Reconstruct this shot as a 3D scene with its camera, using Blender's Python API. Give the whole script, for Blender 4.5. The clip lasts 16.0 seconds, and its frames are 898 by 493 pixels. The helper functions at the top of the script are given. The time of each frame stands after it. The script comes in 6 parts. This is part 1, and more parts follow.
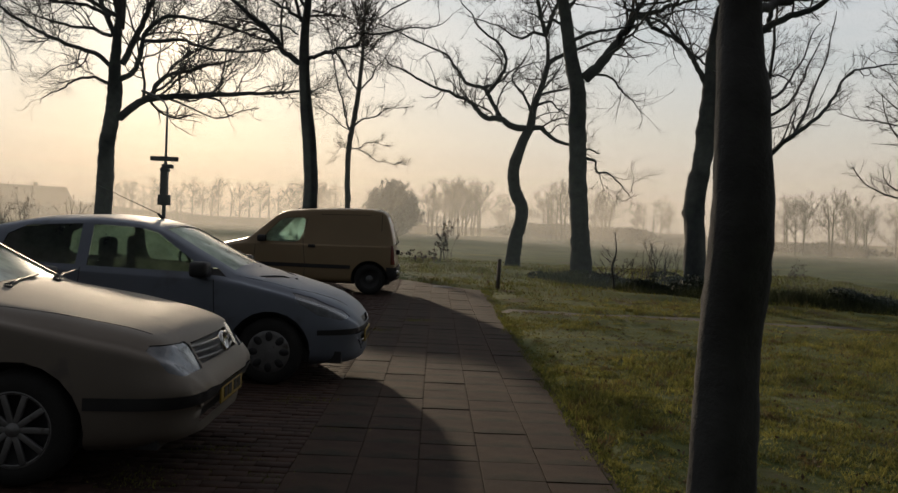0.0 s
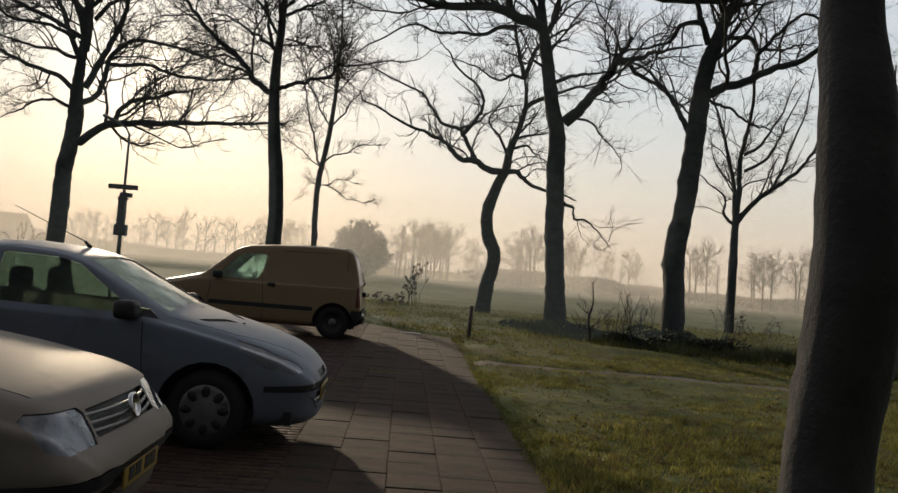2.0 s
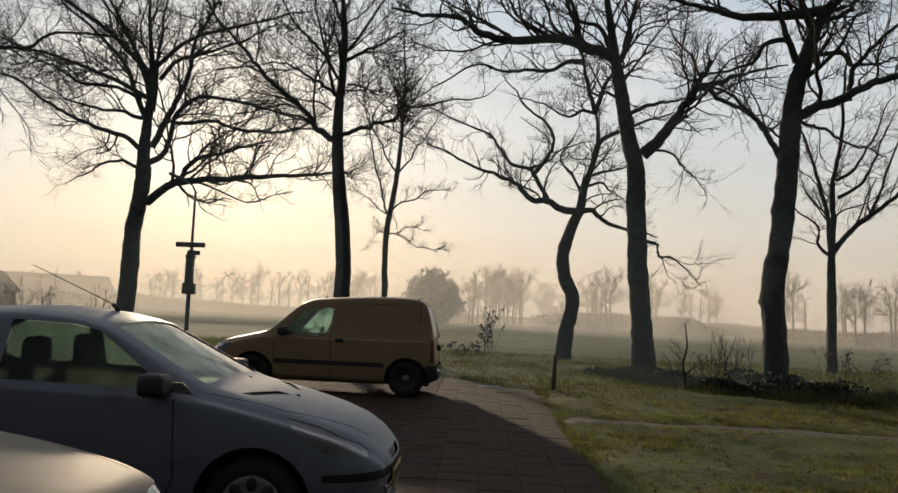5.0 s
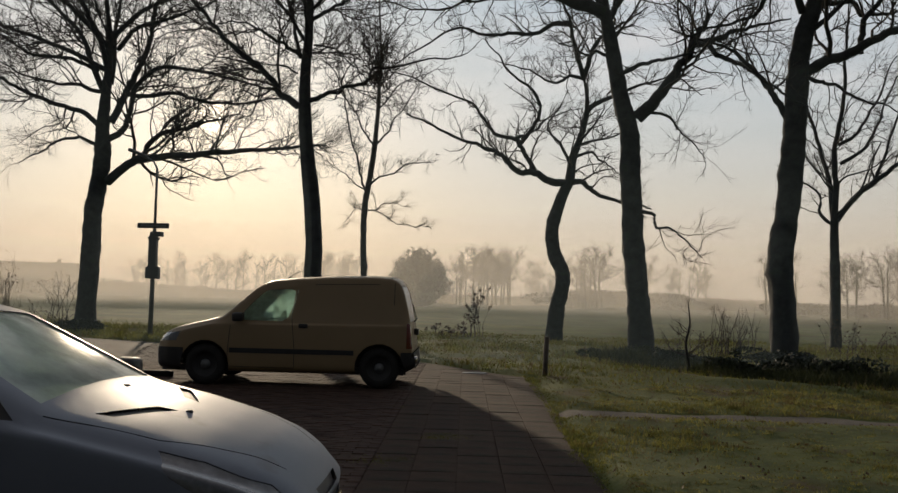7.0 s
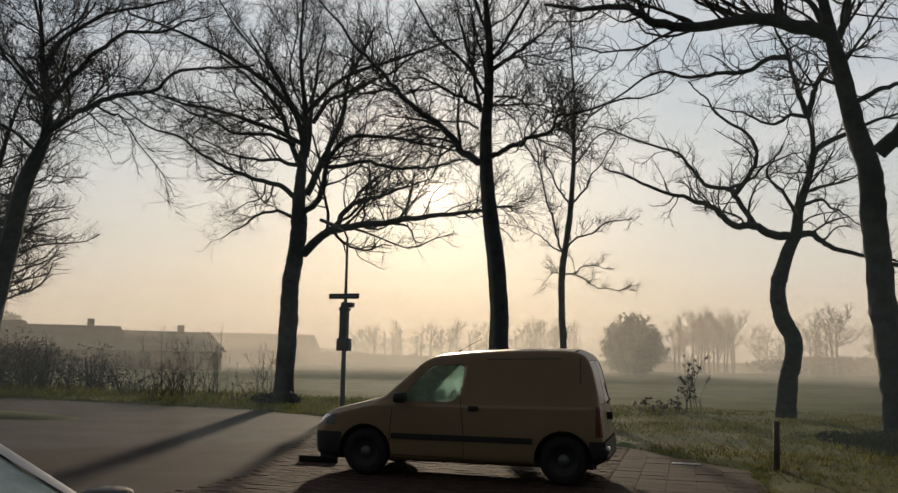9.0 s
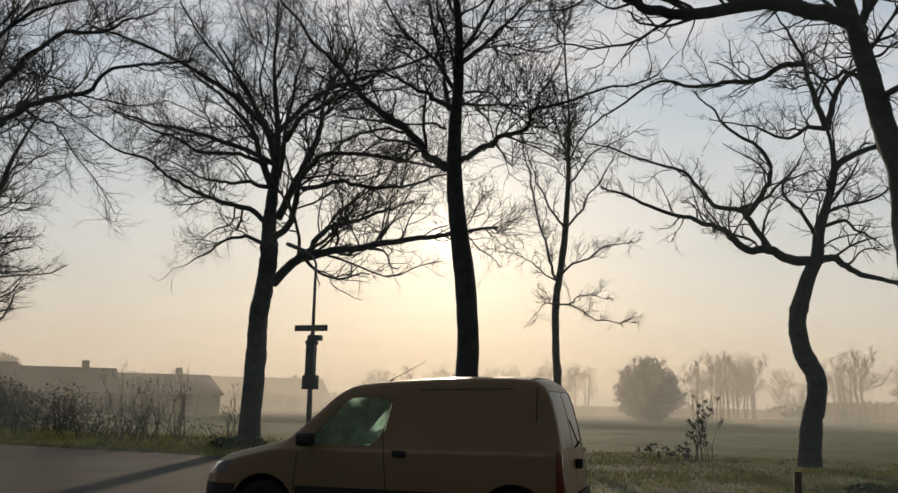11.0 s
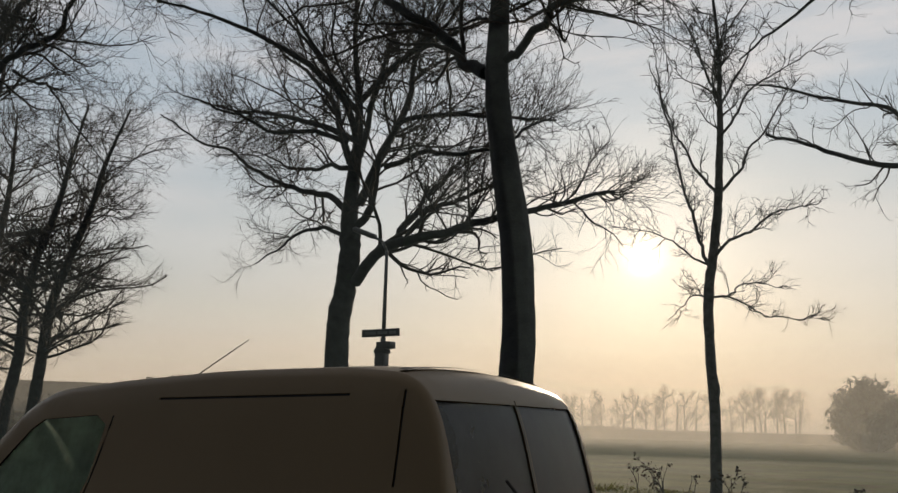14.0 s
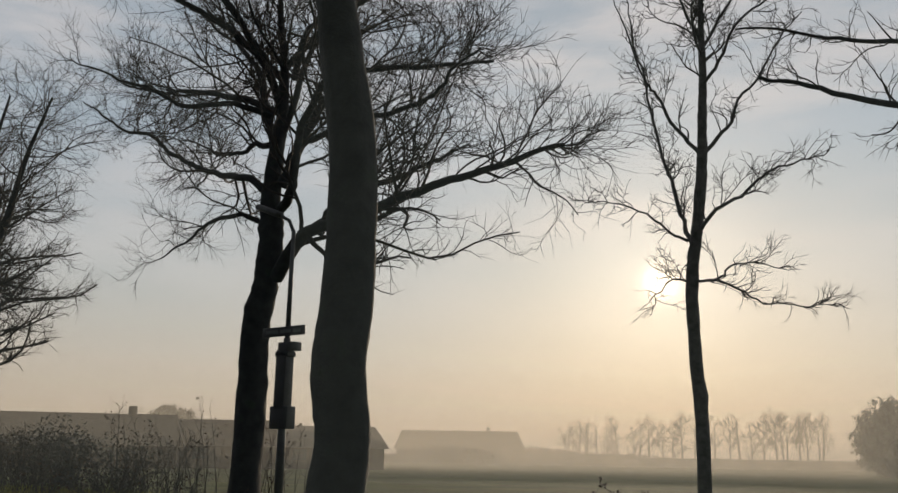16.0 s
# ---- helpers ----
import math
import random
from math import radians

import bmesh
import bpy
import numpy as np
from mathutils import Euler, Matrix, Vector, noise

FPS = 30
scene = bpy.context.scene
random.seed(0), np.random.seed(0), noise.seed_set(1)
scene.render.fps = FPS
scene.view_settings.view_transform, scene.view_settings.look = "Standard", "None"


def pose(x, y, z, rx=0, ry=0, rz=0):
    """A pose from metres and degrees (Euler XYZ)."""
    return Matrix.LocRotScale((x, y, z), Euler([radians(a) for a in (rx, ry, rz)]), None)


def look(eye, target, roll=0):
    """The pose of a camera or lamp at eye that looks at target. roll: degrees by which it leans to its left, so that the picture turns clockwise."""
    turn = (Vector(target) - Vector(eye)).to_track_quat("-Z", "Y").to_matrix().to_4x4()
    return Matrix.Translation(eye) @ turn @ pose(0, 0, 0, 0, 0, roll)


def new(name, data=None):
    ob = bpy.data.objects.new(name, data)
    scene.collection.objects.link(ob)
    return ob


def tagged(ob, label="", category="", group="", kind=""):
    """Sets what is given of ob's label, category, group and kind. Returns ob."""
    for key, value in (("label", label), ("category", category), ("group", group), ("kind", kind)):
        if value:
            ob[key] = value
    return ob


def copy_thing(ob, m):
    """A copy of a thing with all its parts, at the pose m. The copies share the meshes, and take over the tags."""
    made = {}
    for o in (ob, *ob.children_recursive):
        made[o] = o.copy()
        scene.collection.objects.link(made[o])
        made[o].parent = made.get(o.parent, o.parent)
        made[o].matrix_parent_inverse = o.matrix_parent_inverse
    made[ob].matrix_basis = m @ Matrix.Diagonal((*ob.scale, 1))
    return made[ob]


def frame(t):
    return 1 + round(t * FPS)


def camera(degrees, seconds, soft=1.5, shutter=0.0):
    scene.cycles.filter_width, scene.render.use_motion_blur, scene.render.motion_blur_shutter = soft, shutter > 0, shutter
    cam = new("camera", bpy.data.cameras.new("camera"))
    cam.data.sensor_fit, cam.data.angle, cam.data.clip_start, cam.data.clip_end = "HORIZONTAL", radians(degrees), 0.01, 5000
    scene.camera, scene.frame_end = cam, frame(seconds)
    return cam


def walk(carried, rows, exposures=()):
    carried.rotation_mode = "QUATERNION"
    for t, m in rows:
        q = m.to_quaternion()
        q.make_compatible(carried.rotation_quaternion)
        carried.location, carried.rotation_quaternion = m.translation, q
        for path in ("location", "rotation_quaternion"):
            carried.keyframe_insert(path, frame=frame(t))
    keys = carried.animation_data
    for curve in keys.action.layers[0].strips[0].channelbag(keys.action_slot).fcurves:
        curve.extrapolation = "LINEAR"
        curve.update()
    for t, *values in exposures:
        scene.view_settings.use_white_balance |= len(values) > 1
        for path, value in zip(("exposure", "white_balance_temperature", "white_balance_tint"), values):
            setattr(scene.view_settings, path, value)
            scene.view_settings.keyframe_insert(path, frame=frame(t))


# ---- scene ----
cam = camera(55.0, 16.0)
PATH = [
    (0, (0.393, -0.286, 1.460), (0.266, 1.709, 1.412), 2.6),
    (0.5, (0.402, -0.037, 1.440), (0.277, 1.960, 1.430), 3.5),
    (1, (0.314, 0.341, 1.452), (0.192, 2.336, 1.474), 3.9),
    (1.5, (0.310, 0.522, 1.456), (0.217, 2.520, 1.496), 4.1),
    (2, (0.261, 0.796, 1.456), (0.202, 2.794, 1.513), 4.8),
    (2.5, (0.272, 0.954, 1.477), (0.213, 2.952, 1.559), 5.0),
    (3, (0.240, 1.237, 1.461), (0.149, 3.232, 1.568), 4.7),
    (3.5, (0.207, 1.486, 1.476), (0.061, 3.476, 1.604), 4.3),
    (4, (0.156, 1.701, 1.503), (-0.028, 3.688, 1.650), 3.9),
    (6.5, (0.056, 3.161, 1.471), (-0.187, 5.140, 1.629), 1.0),
    (7, (0.061, 3.796, 1.478), (-0.137, 5.784, 1.588), 1.4),
    (7.5, (0.079, 4.168, 1.513), (-0.283, 6.133, 1.619), 0.2),
    (8, (0.073, 4.751, 1.530), (-0.445, 6.675, 1.697), -0.6),
    (8.5, (0.135, 5.378, 1.530), (-0.473, 7.273, 1.731), 0.2),
    (9, (0.126, 5.875, 1.597), (-0.549, 7.740, 1.851), 1.0),
    (11.5, (0.202, 9.615, 1.433), (-0.532, 11.436, 1.812), 1.0),
    (12, (0.045, 10.677, 1.584), (-0.879, 12.406, 1.982), -0.3),
    (12.5, (-0.069, 11.705, 1.512), (-1.121, 13.366, 1.879), 1.9),
    (13, (-0.153, 12.589, 1.517), (-1.256, 14.215, 1.890), 3.7),
    (13.5, (-0.231, 13.666, 1.494), (-1.359, 15.266, 1.904), 5.2),
    (14, (-0.190, 14.546, 1.501), (-1.290, 16.168, 1.904), 1.5),
    (14.5, (-0.285, 15.504, 1.554), (-1.325, 17.175, 1.911), 2.1),
    (15, (-0.418, 16.414, 1.522), (-1.442, 18.085, 1.919), 2.0),
    (15.5, (-0.663, 17.492, 1.503), (-1.752, 19.099, 1.983), 2.8),
    (16, (-0.829, 18.425, 1.365), (-1.953, 20.012, 1.833), 0.9),
]
EXPOSURES = [(0.0, 0.12), (0.5, 0.20), (2.0, 0.30), (3.5, 0.36), (4.2, 0.33), (6.5, 0.02), (7.0, 0.02), (9.0, 0.02), (11.5, 0.02), (13.0, -0.02), (14.0, -0.07), (15.5, -0.17), (16.0, -0.24)]
walk(cam, [(t, look(eye, target, roll)) for t, eye, target, roll in PATH], exposures=EXPOSURES)

# ---- sky and sun: low morning sun behind haze, 21 degrees left of the walk ----
SUN_AZ, SUN_EL = radians(-21.2), radians(11.0)
SUN_DIR = Vector((math.sin(SUN_AZ) * math.cos(SUN_EL), math.cos(SUN_AZ) * math.cos(SUN_EL), math.sin(SUN_EL)))


class Nodes:
    """Short way to write node trees."""

    def __init__(self, tree):
        self.tree = tree
        tree.nodes.clear()

    def add(self, kind, **settings):
        node = self.tree.nodes.new(kind)
        for key, value in settings.items():
            if key in node.bl_rna.properties:
                setattr(node, key, value)
            else:
                node.inputs[key].default_value = value
        return node

    def link(self, a, b):
        self.tree.links.new(a, b)

    def math(self, op, a, b=None, clamp=False):
        node = self.add("ShaderNodeMath", operation=op, use_clamp=clamp)
        for k, v in enumerate((a, b)):
            if v is None:
                continue
            if isinstance(v, (int, float)):
                node.inputs[k].default_value = v
            else:
                self.link(v, node.inputs[k])
        return node.outputs[0]

    def mix(self, fac, a, b, blend="MIX"):
        node = self.add("ShaderNodeMix", data_type="RGBA", blend_type=blend)
        for k, v in ((0, fac), (6, a), (7, b)):
            if isinstance(v, (int, float)):
                node.inputs[k].default_value = v
            elif isinstance(v, tuple):
                node.inputs[k].default_value = (*v, 1)
            else:
                self.link(v, node.inputs[k])
        return node.outputs[2]

    def ramp(self, fac, *stops, smooth=False):
        node = self.add("ShaderNodeValToRGB")
        node.color_ramp.interpolation = "B_SPLINE" if smooth else "LINEAR"
        el = node.color_ramp.elements
        while len(el) < len(stops):
            el.new(0.5)
        for e, (at, c) in zip(el, stops):
            e.position = at
            e.color = (*c, 1) if isinstance(c, tuple) else (c, c, c, 1)
        self.link(fac, node.inputs[0])
        return node.outputs[0]

    def noise(self, vector, scale, detail=4.0, rough=0.55):
        node = self.add("ShaderNodeTexNoise", Scale=scale, Detail=detail, Roughness=rough)
        if vector is not None:
            self.link(vector, node.inputs["Vector"])
        return node.outputs["Fac"]


world = bpy.data.worlds.new("world")
scene.world = world
world.use_nodes = True
w = Nodes(world.node_tree)
way = w.add("ShaderNodeTexCoord").outputs["Generated"]
sky = w.add("ShaderNodeTexSky", sky_type="NISHITA", sun_disc=False, sun_elevation=SUN_EL, sun_rotation=SUN_AZ,
            air_density=1.0, dust_density=3.0, ozone_density=1.0).outputs[0]
sep = w.add("ShaderNodeSeparateXYZ")
w.link(way, sep.inputs[0])
up = sep.outputs[2]
# haze of the low air, peach at the horizon and pale grey-blue higher up
haze = w.ramp(up, (0.0, (0.60, 0.515, 0.44)), (0.10, (0.605, 0.58, 0.53)), (0.20, (0.535, 0.575, 0.585)), (0.34, (0.44, 0.53, 0.61)), (0.55, (0.31, 0.395, 0.48)), (0.85, (0.09, 0.11, 0.14)))
dot = w.add("ShaderNodeVectorMath", operation="DOT_PRODUCT")
w.link(way, dot.inputs[0])
dot.inputs[1].default_value = SUN_DIR
facing = w.math("MULTIPLY_ADD", dot.outputs["Value"], 0.5)
facing.node.inputs[2].default_value = 0.5
away = w.math("POWER", w.math("MAXIMUM", facing, 0.0), 1.5)
haze = w.mix(1.0, haze, w.ramp(away, (0.0, 0.07), (0.35, 0.21), (0.62, 0.88), (1.0, 1.0)), "MULTIPLY")
# thin streaky cloud
stretch = w.add("ShaderNodeMapping")
stretch.inputs["Scale"].default_value = (1.0, 1.0, 4.5)
w.link(way, stretch.inputs[0])
cloud = w.ramp(w.noise(stretch.outputs[0], 3.2, 6, 0.6), (0.42, 0.0), (0.66, 1.0), smooth=True)
cloud = w.math("MULTIPLY", cloud, w.ramp(up, (0.06, 0.0), (0.20, 0.30), (0.42, 0.72)))
cloud = w.math("MULTIPLY", cloud, w.ramp(away, (0.15, 0.30), (0.80, 1.0)))
haze = w.mix(cloud, haze, (0.90, 0.81, 0.77))
base = w.mix(0.93, w.mix(1.0, sky, (0.10, 0.10, 0.10), "MULTIPLY"), haze)
# the sun's own disc, blurred by the mist, and the glow round it
glow = w.math("POWER", w.math("MAXIMUM", dot.outputs["Value"], 0.0), 260.0)
disc = w.math("POWER", w.math("MAXIMUM", dot.outputs["Value"], 0.0), 7000.0)
light = w.mix(1.0, base, w.mix(glow, (0.0, 0.0, 0.0), (0.22, 0.195, 0.155)), "ADD")
light = w.mix(1.0, light, w.mix(disc, (0.0, 0.0, 0.0), (1.6, 1.35, 1.05)), "ADD")
back = w.add("ShaderNodeBackground", Strength=1.0)
w.link(light, back.inputs[0])
w.link(back.outputs[0], w.add("ShaderNodeOutputWorld").inputs[0])

sun = new("sun", bpy.data.lights.new("sun", "SUN"))
sun.data.energy, sun.data.angle, sun.data.color = 2.6, radians(1.8), (1.0, 0.80, 0.57)
sun.matrix_world = look(SUN_DIR * 50, (0, 0, 0))

# ---- materials ----
def surface(name, dark, light, scale=6.0, rough=0.8, bump=0.2, grain=60.0, metal=0.0, spots=None, vary=0.0, coat=0.0, bump_scale=None, through_light=0.0, spec=0.5):
    """A surface in two tones: broad stains and fine grain, with relief."""
    m = bpy.data.materials.new(name)
    m.use_nodes = True
    n = Nodes(m.node_tree)
    where = n.add("ShaderNodeTexCoord").outputs["Object"]
    broad = n.noise(where, scale, 5)
    fine = n.noise(where, grain, 3, 0.7)
    both = n.math("ADD", n.math("MULTIPLY", broad, 0.65), n.math("MULTIPLY", fine, 0.35))
    col = n.ramp(both, (0.32, dark), (0.68, light))
    if spots:
        col = n.mix(n.ramp(n.noise(where, spots[1], 4), (spots[2], 0.0), (spots[2] + 0.1, 1.0)), col, spots[0])
    if vary:
        tone = n.add("ShaderNodeObjectInfo").outputs["Random"]
        col = n.mix(1.0, col, n.ramp(tone, (0.0, 1.0 - vary), (1.0, 1.0)), "MULTIPLY")
        isle = n.add("ShaderNodeNewGeometry").outputs["Random Per Island"]
        col = n.mix(1.0, col, n.ramp(isle, (0.0, 1.0 - vary), (1.0, 1.0)), "MULTIPLY")
    p = n.add("ShaderNodeBsdfPrincipled", Roughness=rough, Metallic=metal)
    p.inputs["Coat Weight"].default_value = coat
    p.inputs["Specular IOR Level"].default_value = spec
    p.inputs["Coat Roughness"].default_value = 0.08
    n.link(col, p.inputs["Base Color"])
    n.link(n.ramp(fine, (0.3, max(rough - 0.12, 0.02)), (0.7, min(rough + 0.1, 1.0))), p.inputs["Roughness"])
    if bump:
        b = n.add("ShaderNodeBump", Strength=bump, Distance=0.02)
        n.link(n.noise(where, bump_scale, 5, 0.6) if bump_scale else both, b.inputs["Height"])
        n.link(b.outputs[0], p.inputs["Normal"])
    out = p.outputs[0]
    if through_light:
        thin = n.add("ShaderNodeBsdfTranslucent")
        n.link(col, thin.inputs[0])
        both_ways = n.add("ShaderNodeMixShader", Fac=through_light)
        n.link(out, both_ways.inputs[1])
        n.link(thin.outputs[0], both_ways.inputs[2])
        out = both_ways.outputs[0]
    n.link(out, n.add("ShaderNodeOutputMaterial").inputs[0])
    return m


def glass(name, tint, rough=0.05, dew=0.35, film_tint=(0.62, 0.70, 0.64), scatter=0.0):
    """Thin glass with a film of dew on it."""
    m = bpy.data.materials.new(name)
    m.use_nodes = True
    n = Nodes(m.node_tree)
    where = n.add("ShaderNodeTexCoord").outputs["Object"]
    clear = n.add("ShaderNodeBsdfTransparent", Color=(*tint, 1))
    shine = n.add("ShaderNodeBsdfGlossy", Roughness=rough, Color=(0.9, 0.9, 0.9, 1))
    film = n.add("ShaderNodeBsdfTranslucent", Color=(*film_tint, 1))
    droplets = n.add("ShaderNodeBsdfDiffuse", Color=(*film_tint, 1))
    wet = n.add("ShaderNodeMixShader", Fac=scatter)
    n.link(film.outputs[0], wet.inputs[1])
    n.link(droplets.outputs[0], wet.inputs[2])
    dewy = n.add("ShaderNodeMixShader")
    n.link(n.ramp(n.noise(where, 5.0, 5, 0.65), (0.3, dew * 0.45), (0.7, dew)), dewy.inputs[0])
    n.link(clear.outputs[0], dewy.inputs[1])
    n.link(wet.outputs[0], dewy.inputs[2])
    top = n.add("ShaderNodeMixShader")
    n.link(n.add("ShaderNodeFresnel", IOR=1.45).outputs[0], top.inputs[0])
    n.link(dewy.outputs[0], top.inputs[1])
    n.link(shine.outputs[0], top.inputs[2])
    n.link(top.outputs[0], n.add("ShaderNodeOutputMaterial").inputs[0])
    return m


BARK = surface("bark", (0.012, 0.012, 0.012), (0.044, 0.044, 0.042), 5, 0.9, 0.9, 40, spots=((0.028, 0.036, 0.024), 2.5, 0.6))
TWIG = surface("twig_bark", (0.030, 0.024, 0.020), (0.070, 0.056, 0.046), 4, 0.9, 0.0)
BIRCH = surface("birch_bark", (0.035, 0.032, 0.030), (0.16, 0.15, 0.14), 7, 0.85, 0.4, 30)
FAR_BARK = surface("far_bark", (0.04, 0.034, 0.03), (0.08, 0.07, 0.06), 2, 0.95, 0.0)
# leaf grey lightened in the colour itself to imitate haze on the dome tree
FAR_LEAF = surface("haze_paled_leaf", (0.12, 0.12, 0.10), (0.24, 0.235, 0.20), 0.8, 0.95, 0.0, vary=0.3)
LEAF_DEAD = surface("dead_leaf", (0.06, 0.030, 0.016), (0.15, 0.08, 0.04), 3, 0.8, 0.0, vary=0.4)
LEAF_IVY = surface("bramble_leaf", (0.015, 0.024, 0.010), (0.056, 0.074, 0.029), 3, 0.8, 0.0, vary=0.4)
SOIL = surface("field_soil_and_grass", (0.028, 0.046, 0.011), (0.120, 0.135, 0.038), 0.35, 0.95, 0.9, 9,
               spots=((0.070, 0.056, 0.024), 0.8, 0.56), bump_scale=9, spec=0.15)
GRASS = surface("grass_blade", (0.055, 0.082, 0.015), (0.32, 0.31, 0.072), 1.6, 0.7, 0.0, 6, spots=((0.20, 0.145, 0.06), 1.7, 0.56), vary=0.35, through_light=0.5)
LAWN = surface("lawn_blade", (0.062, 0.082, 0.016), (0.54, 0.50, 0.13), 2.4, 0.7, 0.0, 7, spots=((0.20, 0.140, 0.060), 3.0, 0.54), vary=0.5, through_light=0.5)
# darker copy of the grass: the ditch bank's shade is in the colour
BANK_SHADE_GRASS = surface("bank_shade_grass", (0.030, 0.042, 0.016), (0.105, 0.115, 0.045), 1.0, 0.8, 0.0, 6, vary=0.35, through_light=0.3)
STRAW = surface("dry_stalk", (0.12, 0.09, 0.045), (0.26, 0.20, 0.10), 2, 0.9, 0.0, vary=0.3, through_light=0.4)
ASPHALT = surface("asphalt", (0.013, 0.0115, 0.0105), (0.040, 0.033, 0.028), 0.8, 0.85, 0.35, 160, spots=((0.015, 0.014, 0.0135), 0.35, 0.53), spec=0.15)
JOINT = surface("joint_sand", (0.026, 0.020, 0.014), (0.068, 0.050, 0.036), 6, 0.95, 0.4, spec=0.15, spots=((0.02, 0.035, 0.012), 3, 0.58))
TILE = surface("concrete_paver", (0.030, 0.018, 0.012), (0.084, 0.051, 0.035), 2.6, 0.93, 0.6, 70, spots=((0.026, 0.025, 0.016), 1.3, 0.53), vary=0.28, spec=0.2)
BRICK = surface("red_clinker_brick", (0.038, 0.023, 0.018), (0.095, 0.054, 0.039), 5, 0.88, 0.3, 70, vary=0.35, spec=0.2)
SAND = surface("trodden_sand", (0.034, 0.028, 0.021), (0.085, 0.070, 0.052), 2.5, 0.95, 0.5, 60)
STEEL = surface("galvanised_steel", (0.10, 0.11, 0.115), (0.20, 0.21, 0.215), 5, 0.55, 0.05, metal=0.6)
WOOD = surface("weathered_wood", (0.05, 0.042, 0.034), (0.13, 0.11, 0.09), 6, 0.85, 0.4, 40)
SIGN_BLUE = surface("dark_enamel", (0.030, 0.030, 0.034), (0.05, 0.05, 0.056), 5, 0.5, 0.0)
ROOF_TILE = surface("roof_tiles", (0.05, 0.035, 0.03), (0.10, 0.07, 0.055), 1.2, 0.9, 0.2)
FAR_WALL = surface("farm_brick_wall", (0.09, 0.06, 0.05), (0.16, 0.11, 0.09), 1.0, 0.9, 0.2)


def haze_sheet_material(name, thick, tint):
    m = bpy.data.materials.new(name)
    m.use_nodes = True
    n = Nodes(m.node_tree)
    sepz = n.add("ShaderNodeSeparateXYZ")
    where = n.add("ShaderNodeTexCoord").outputs["Object"]
    n.link(where, sepz.inputs[0])
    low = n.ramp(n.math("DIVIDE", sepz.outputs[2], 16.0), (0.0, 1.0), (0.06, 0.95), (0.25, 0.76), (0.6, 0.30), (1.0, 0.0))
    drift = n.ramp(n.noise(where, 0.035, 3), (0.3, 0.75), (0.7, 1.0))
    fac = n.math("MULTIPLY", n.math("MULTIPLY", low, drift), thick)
    clear = n.add("ShaderNodeBsdfTransparent")
    water = n.add("ShaderNodeBsdfTranslucent", Color=(*tint, 1))
    both = n.add("ShaderNodeMixShader")
    n.link(fac, both.inputs[0])
    n.link(clear.outputs[0], both.inputs[1])
    n.link(water.outputs[0], both.inputs[2])
    n.link(both.outputs[0], n.add("ShaderNodeOutputMaterial").inputs[0])
    return m


# ---- mesh helpers ----
def mesh_from(name, verts, faces, material, smooth=True):
    me = bpy.data.meshes.new(name)
    verts = np.asarray(verts, dtype=np.float64)
    if isinstance(faces, np.ndarray):
        k = faces.shape[1]
        me.vertices.add(len(verts))
        me.vertices.foreach_set("co", verts.ravel())
        me.loops.add(faces.size)
        me.loops.foreach_set("vertex_index", faces.astype(np.int32).ravel())
        me.polygons.add(len(faces))
        me.polygons.foreach_set("loop_start", np.arange(0, faces.size, k, dtype=np.int32))
        me.update(calc_edges=True)
    else:
        me.from_pydata([tuple(v) for v in verts], [], faces)
    if material:
        me.materials.append(material)
    if smooth:
        me.polygons.foreach_set("use_smooth", np.ones(len(me.polygons), dtype=bool))
    me.update()
    return me


def child(name, me, parent, label=""):
    ob = new(name, me)
    ob.parent = parent
    return tagged(ob, label)


def part(name, bm, material, parent, label="", smooth=True):
    me = bpy.data.meshes.new(name)
    bm.to_mesh(me)
    bm.free()
    for m in material if isinstance(material, (list, tuple)) else [material]:
        me.materials.append(m)
    for p in me.polygons:
        p.use_smooth = smooth
    return child(name, me, parent, label)


def thing(name, at, label, category, group="", kind="", turn=0.0):
    ob = new(name)
    ob.empty_display_size = 0.2
    ob.matrix_basis = pose(*at, 0, 0, turn)
    return tagged(ob, label, category, group, kind)


def box(bm, x0, x1, y0, y1, z0, z1, bevel=0.0):
    got = bmesh.ops.create_cube(bm, size=1.0, matrix=Matrix.LocRotScale(((x0 + x1) / 2, (y0 + y1) / 2, (z0 + z1) / 2), None, (x1 - x0, y1 - y0, z1 - z0)))
    if bevel:
        edges = {e for v in got["verts"] for e in v.link_edges}
        bmesh.ops.bevel(bm, geom=list(edges), offset=bevel, segments=2, affect="EDGES", profile=0.5)
    return bm


def rod(bm, a, b, r0, r1=None, sides=10):
    a, b = Vector(a), Vector(b)
    m = Matrix.Translation((a + b) / 2) @ (b - a).to_track_quat("Z", "Y").to_matrix().to_4x4()
    bmesh.ops.create_cone(bm, cap_ends=True, segments=sides, radius1=r0, radius2=r0 if r1 is None else r1, depth=(b - a).length, matrix=m)
    return bm


# ---- the ground: one sheet to the horizon ----
PAVED = [(0.92, -8.0), (0.95, 3.3), (1.14, 4.6), (0.95, 7.15), (0.72, 9.9), (0.46, 13.3), (0.22, 17.2), (0.0, 19.6), (-0.8, 20.5),
         (-2.2, 22.3), (-10.1, 26.3), (-14.6, 27.9), (-22.8, 28.4), (-70.0, 29.2), (-70.0, -8.0)]


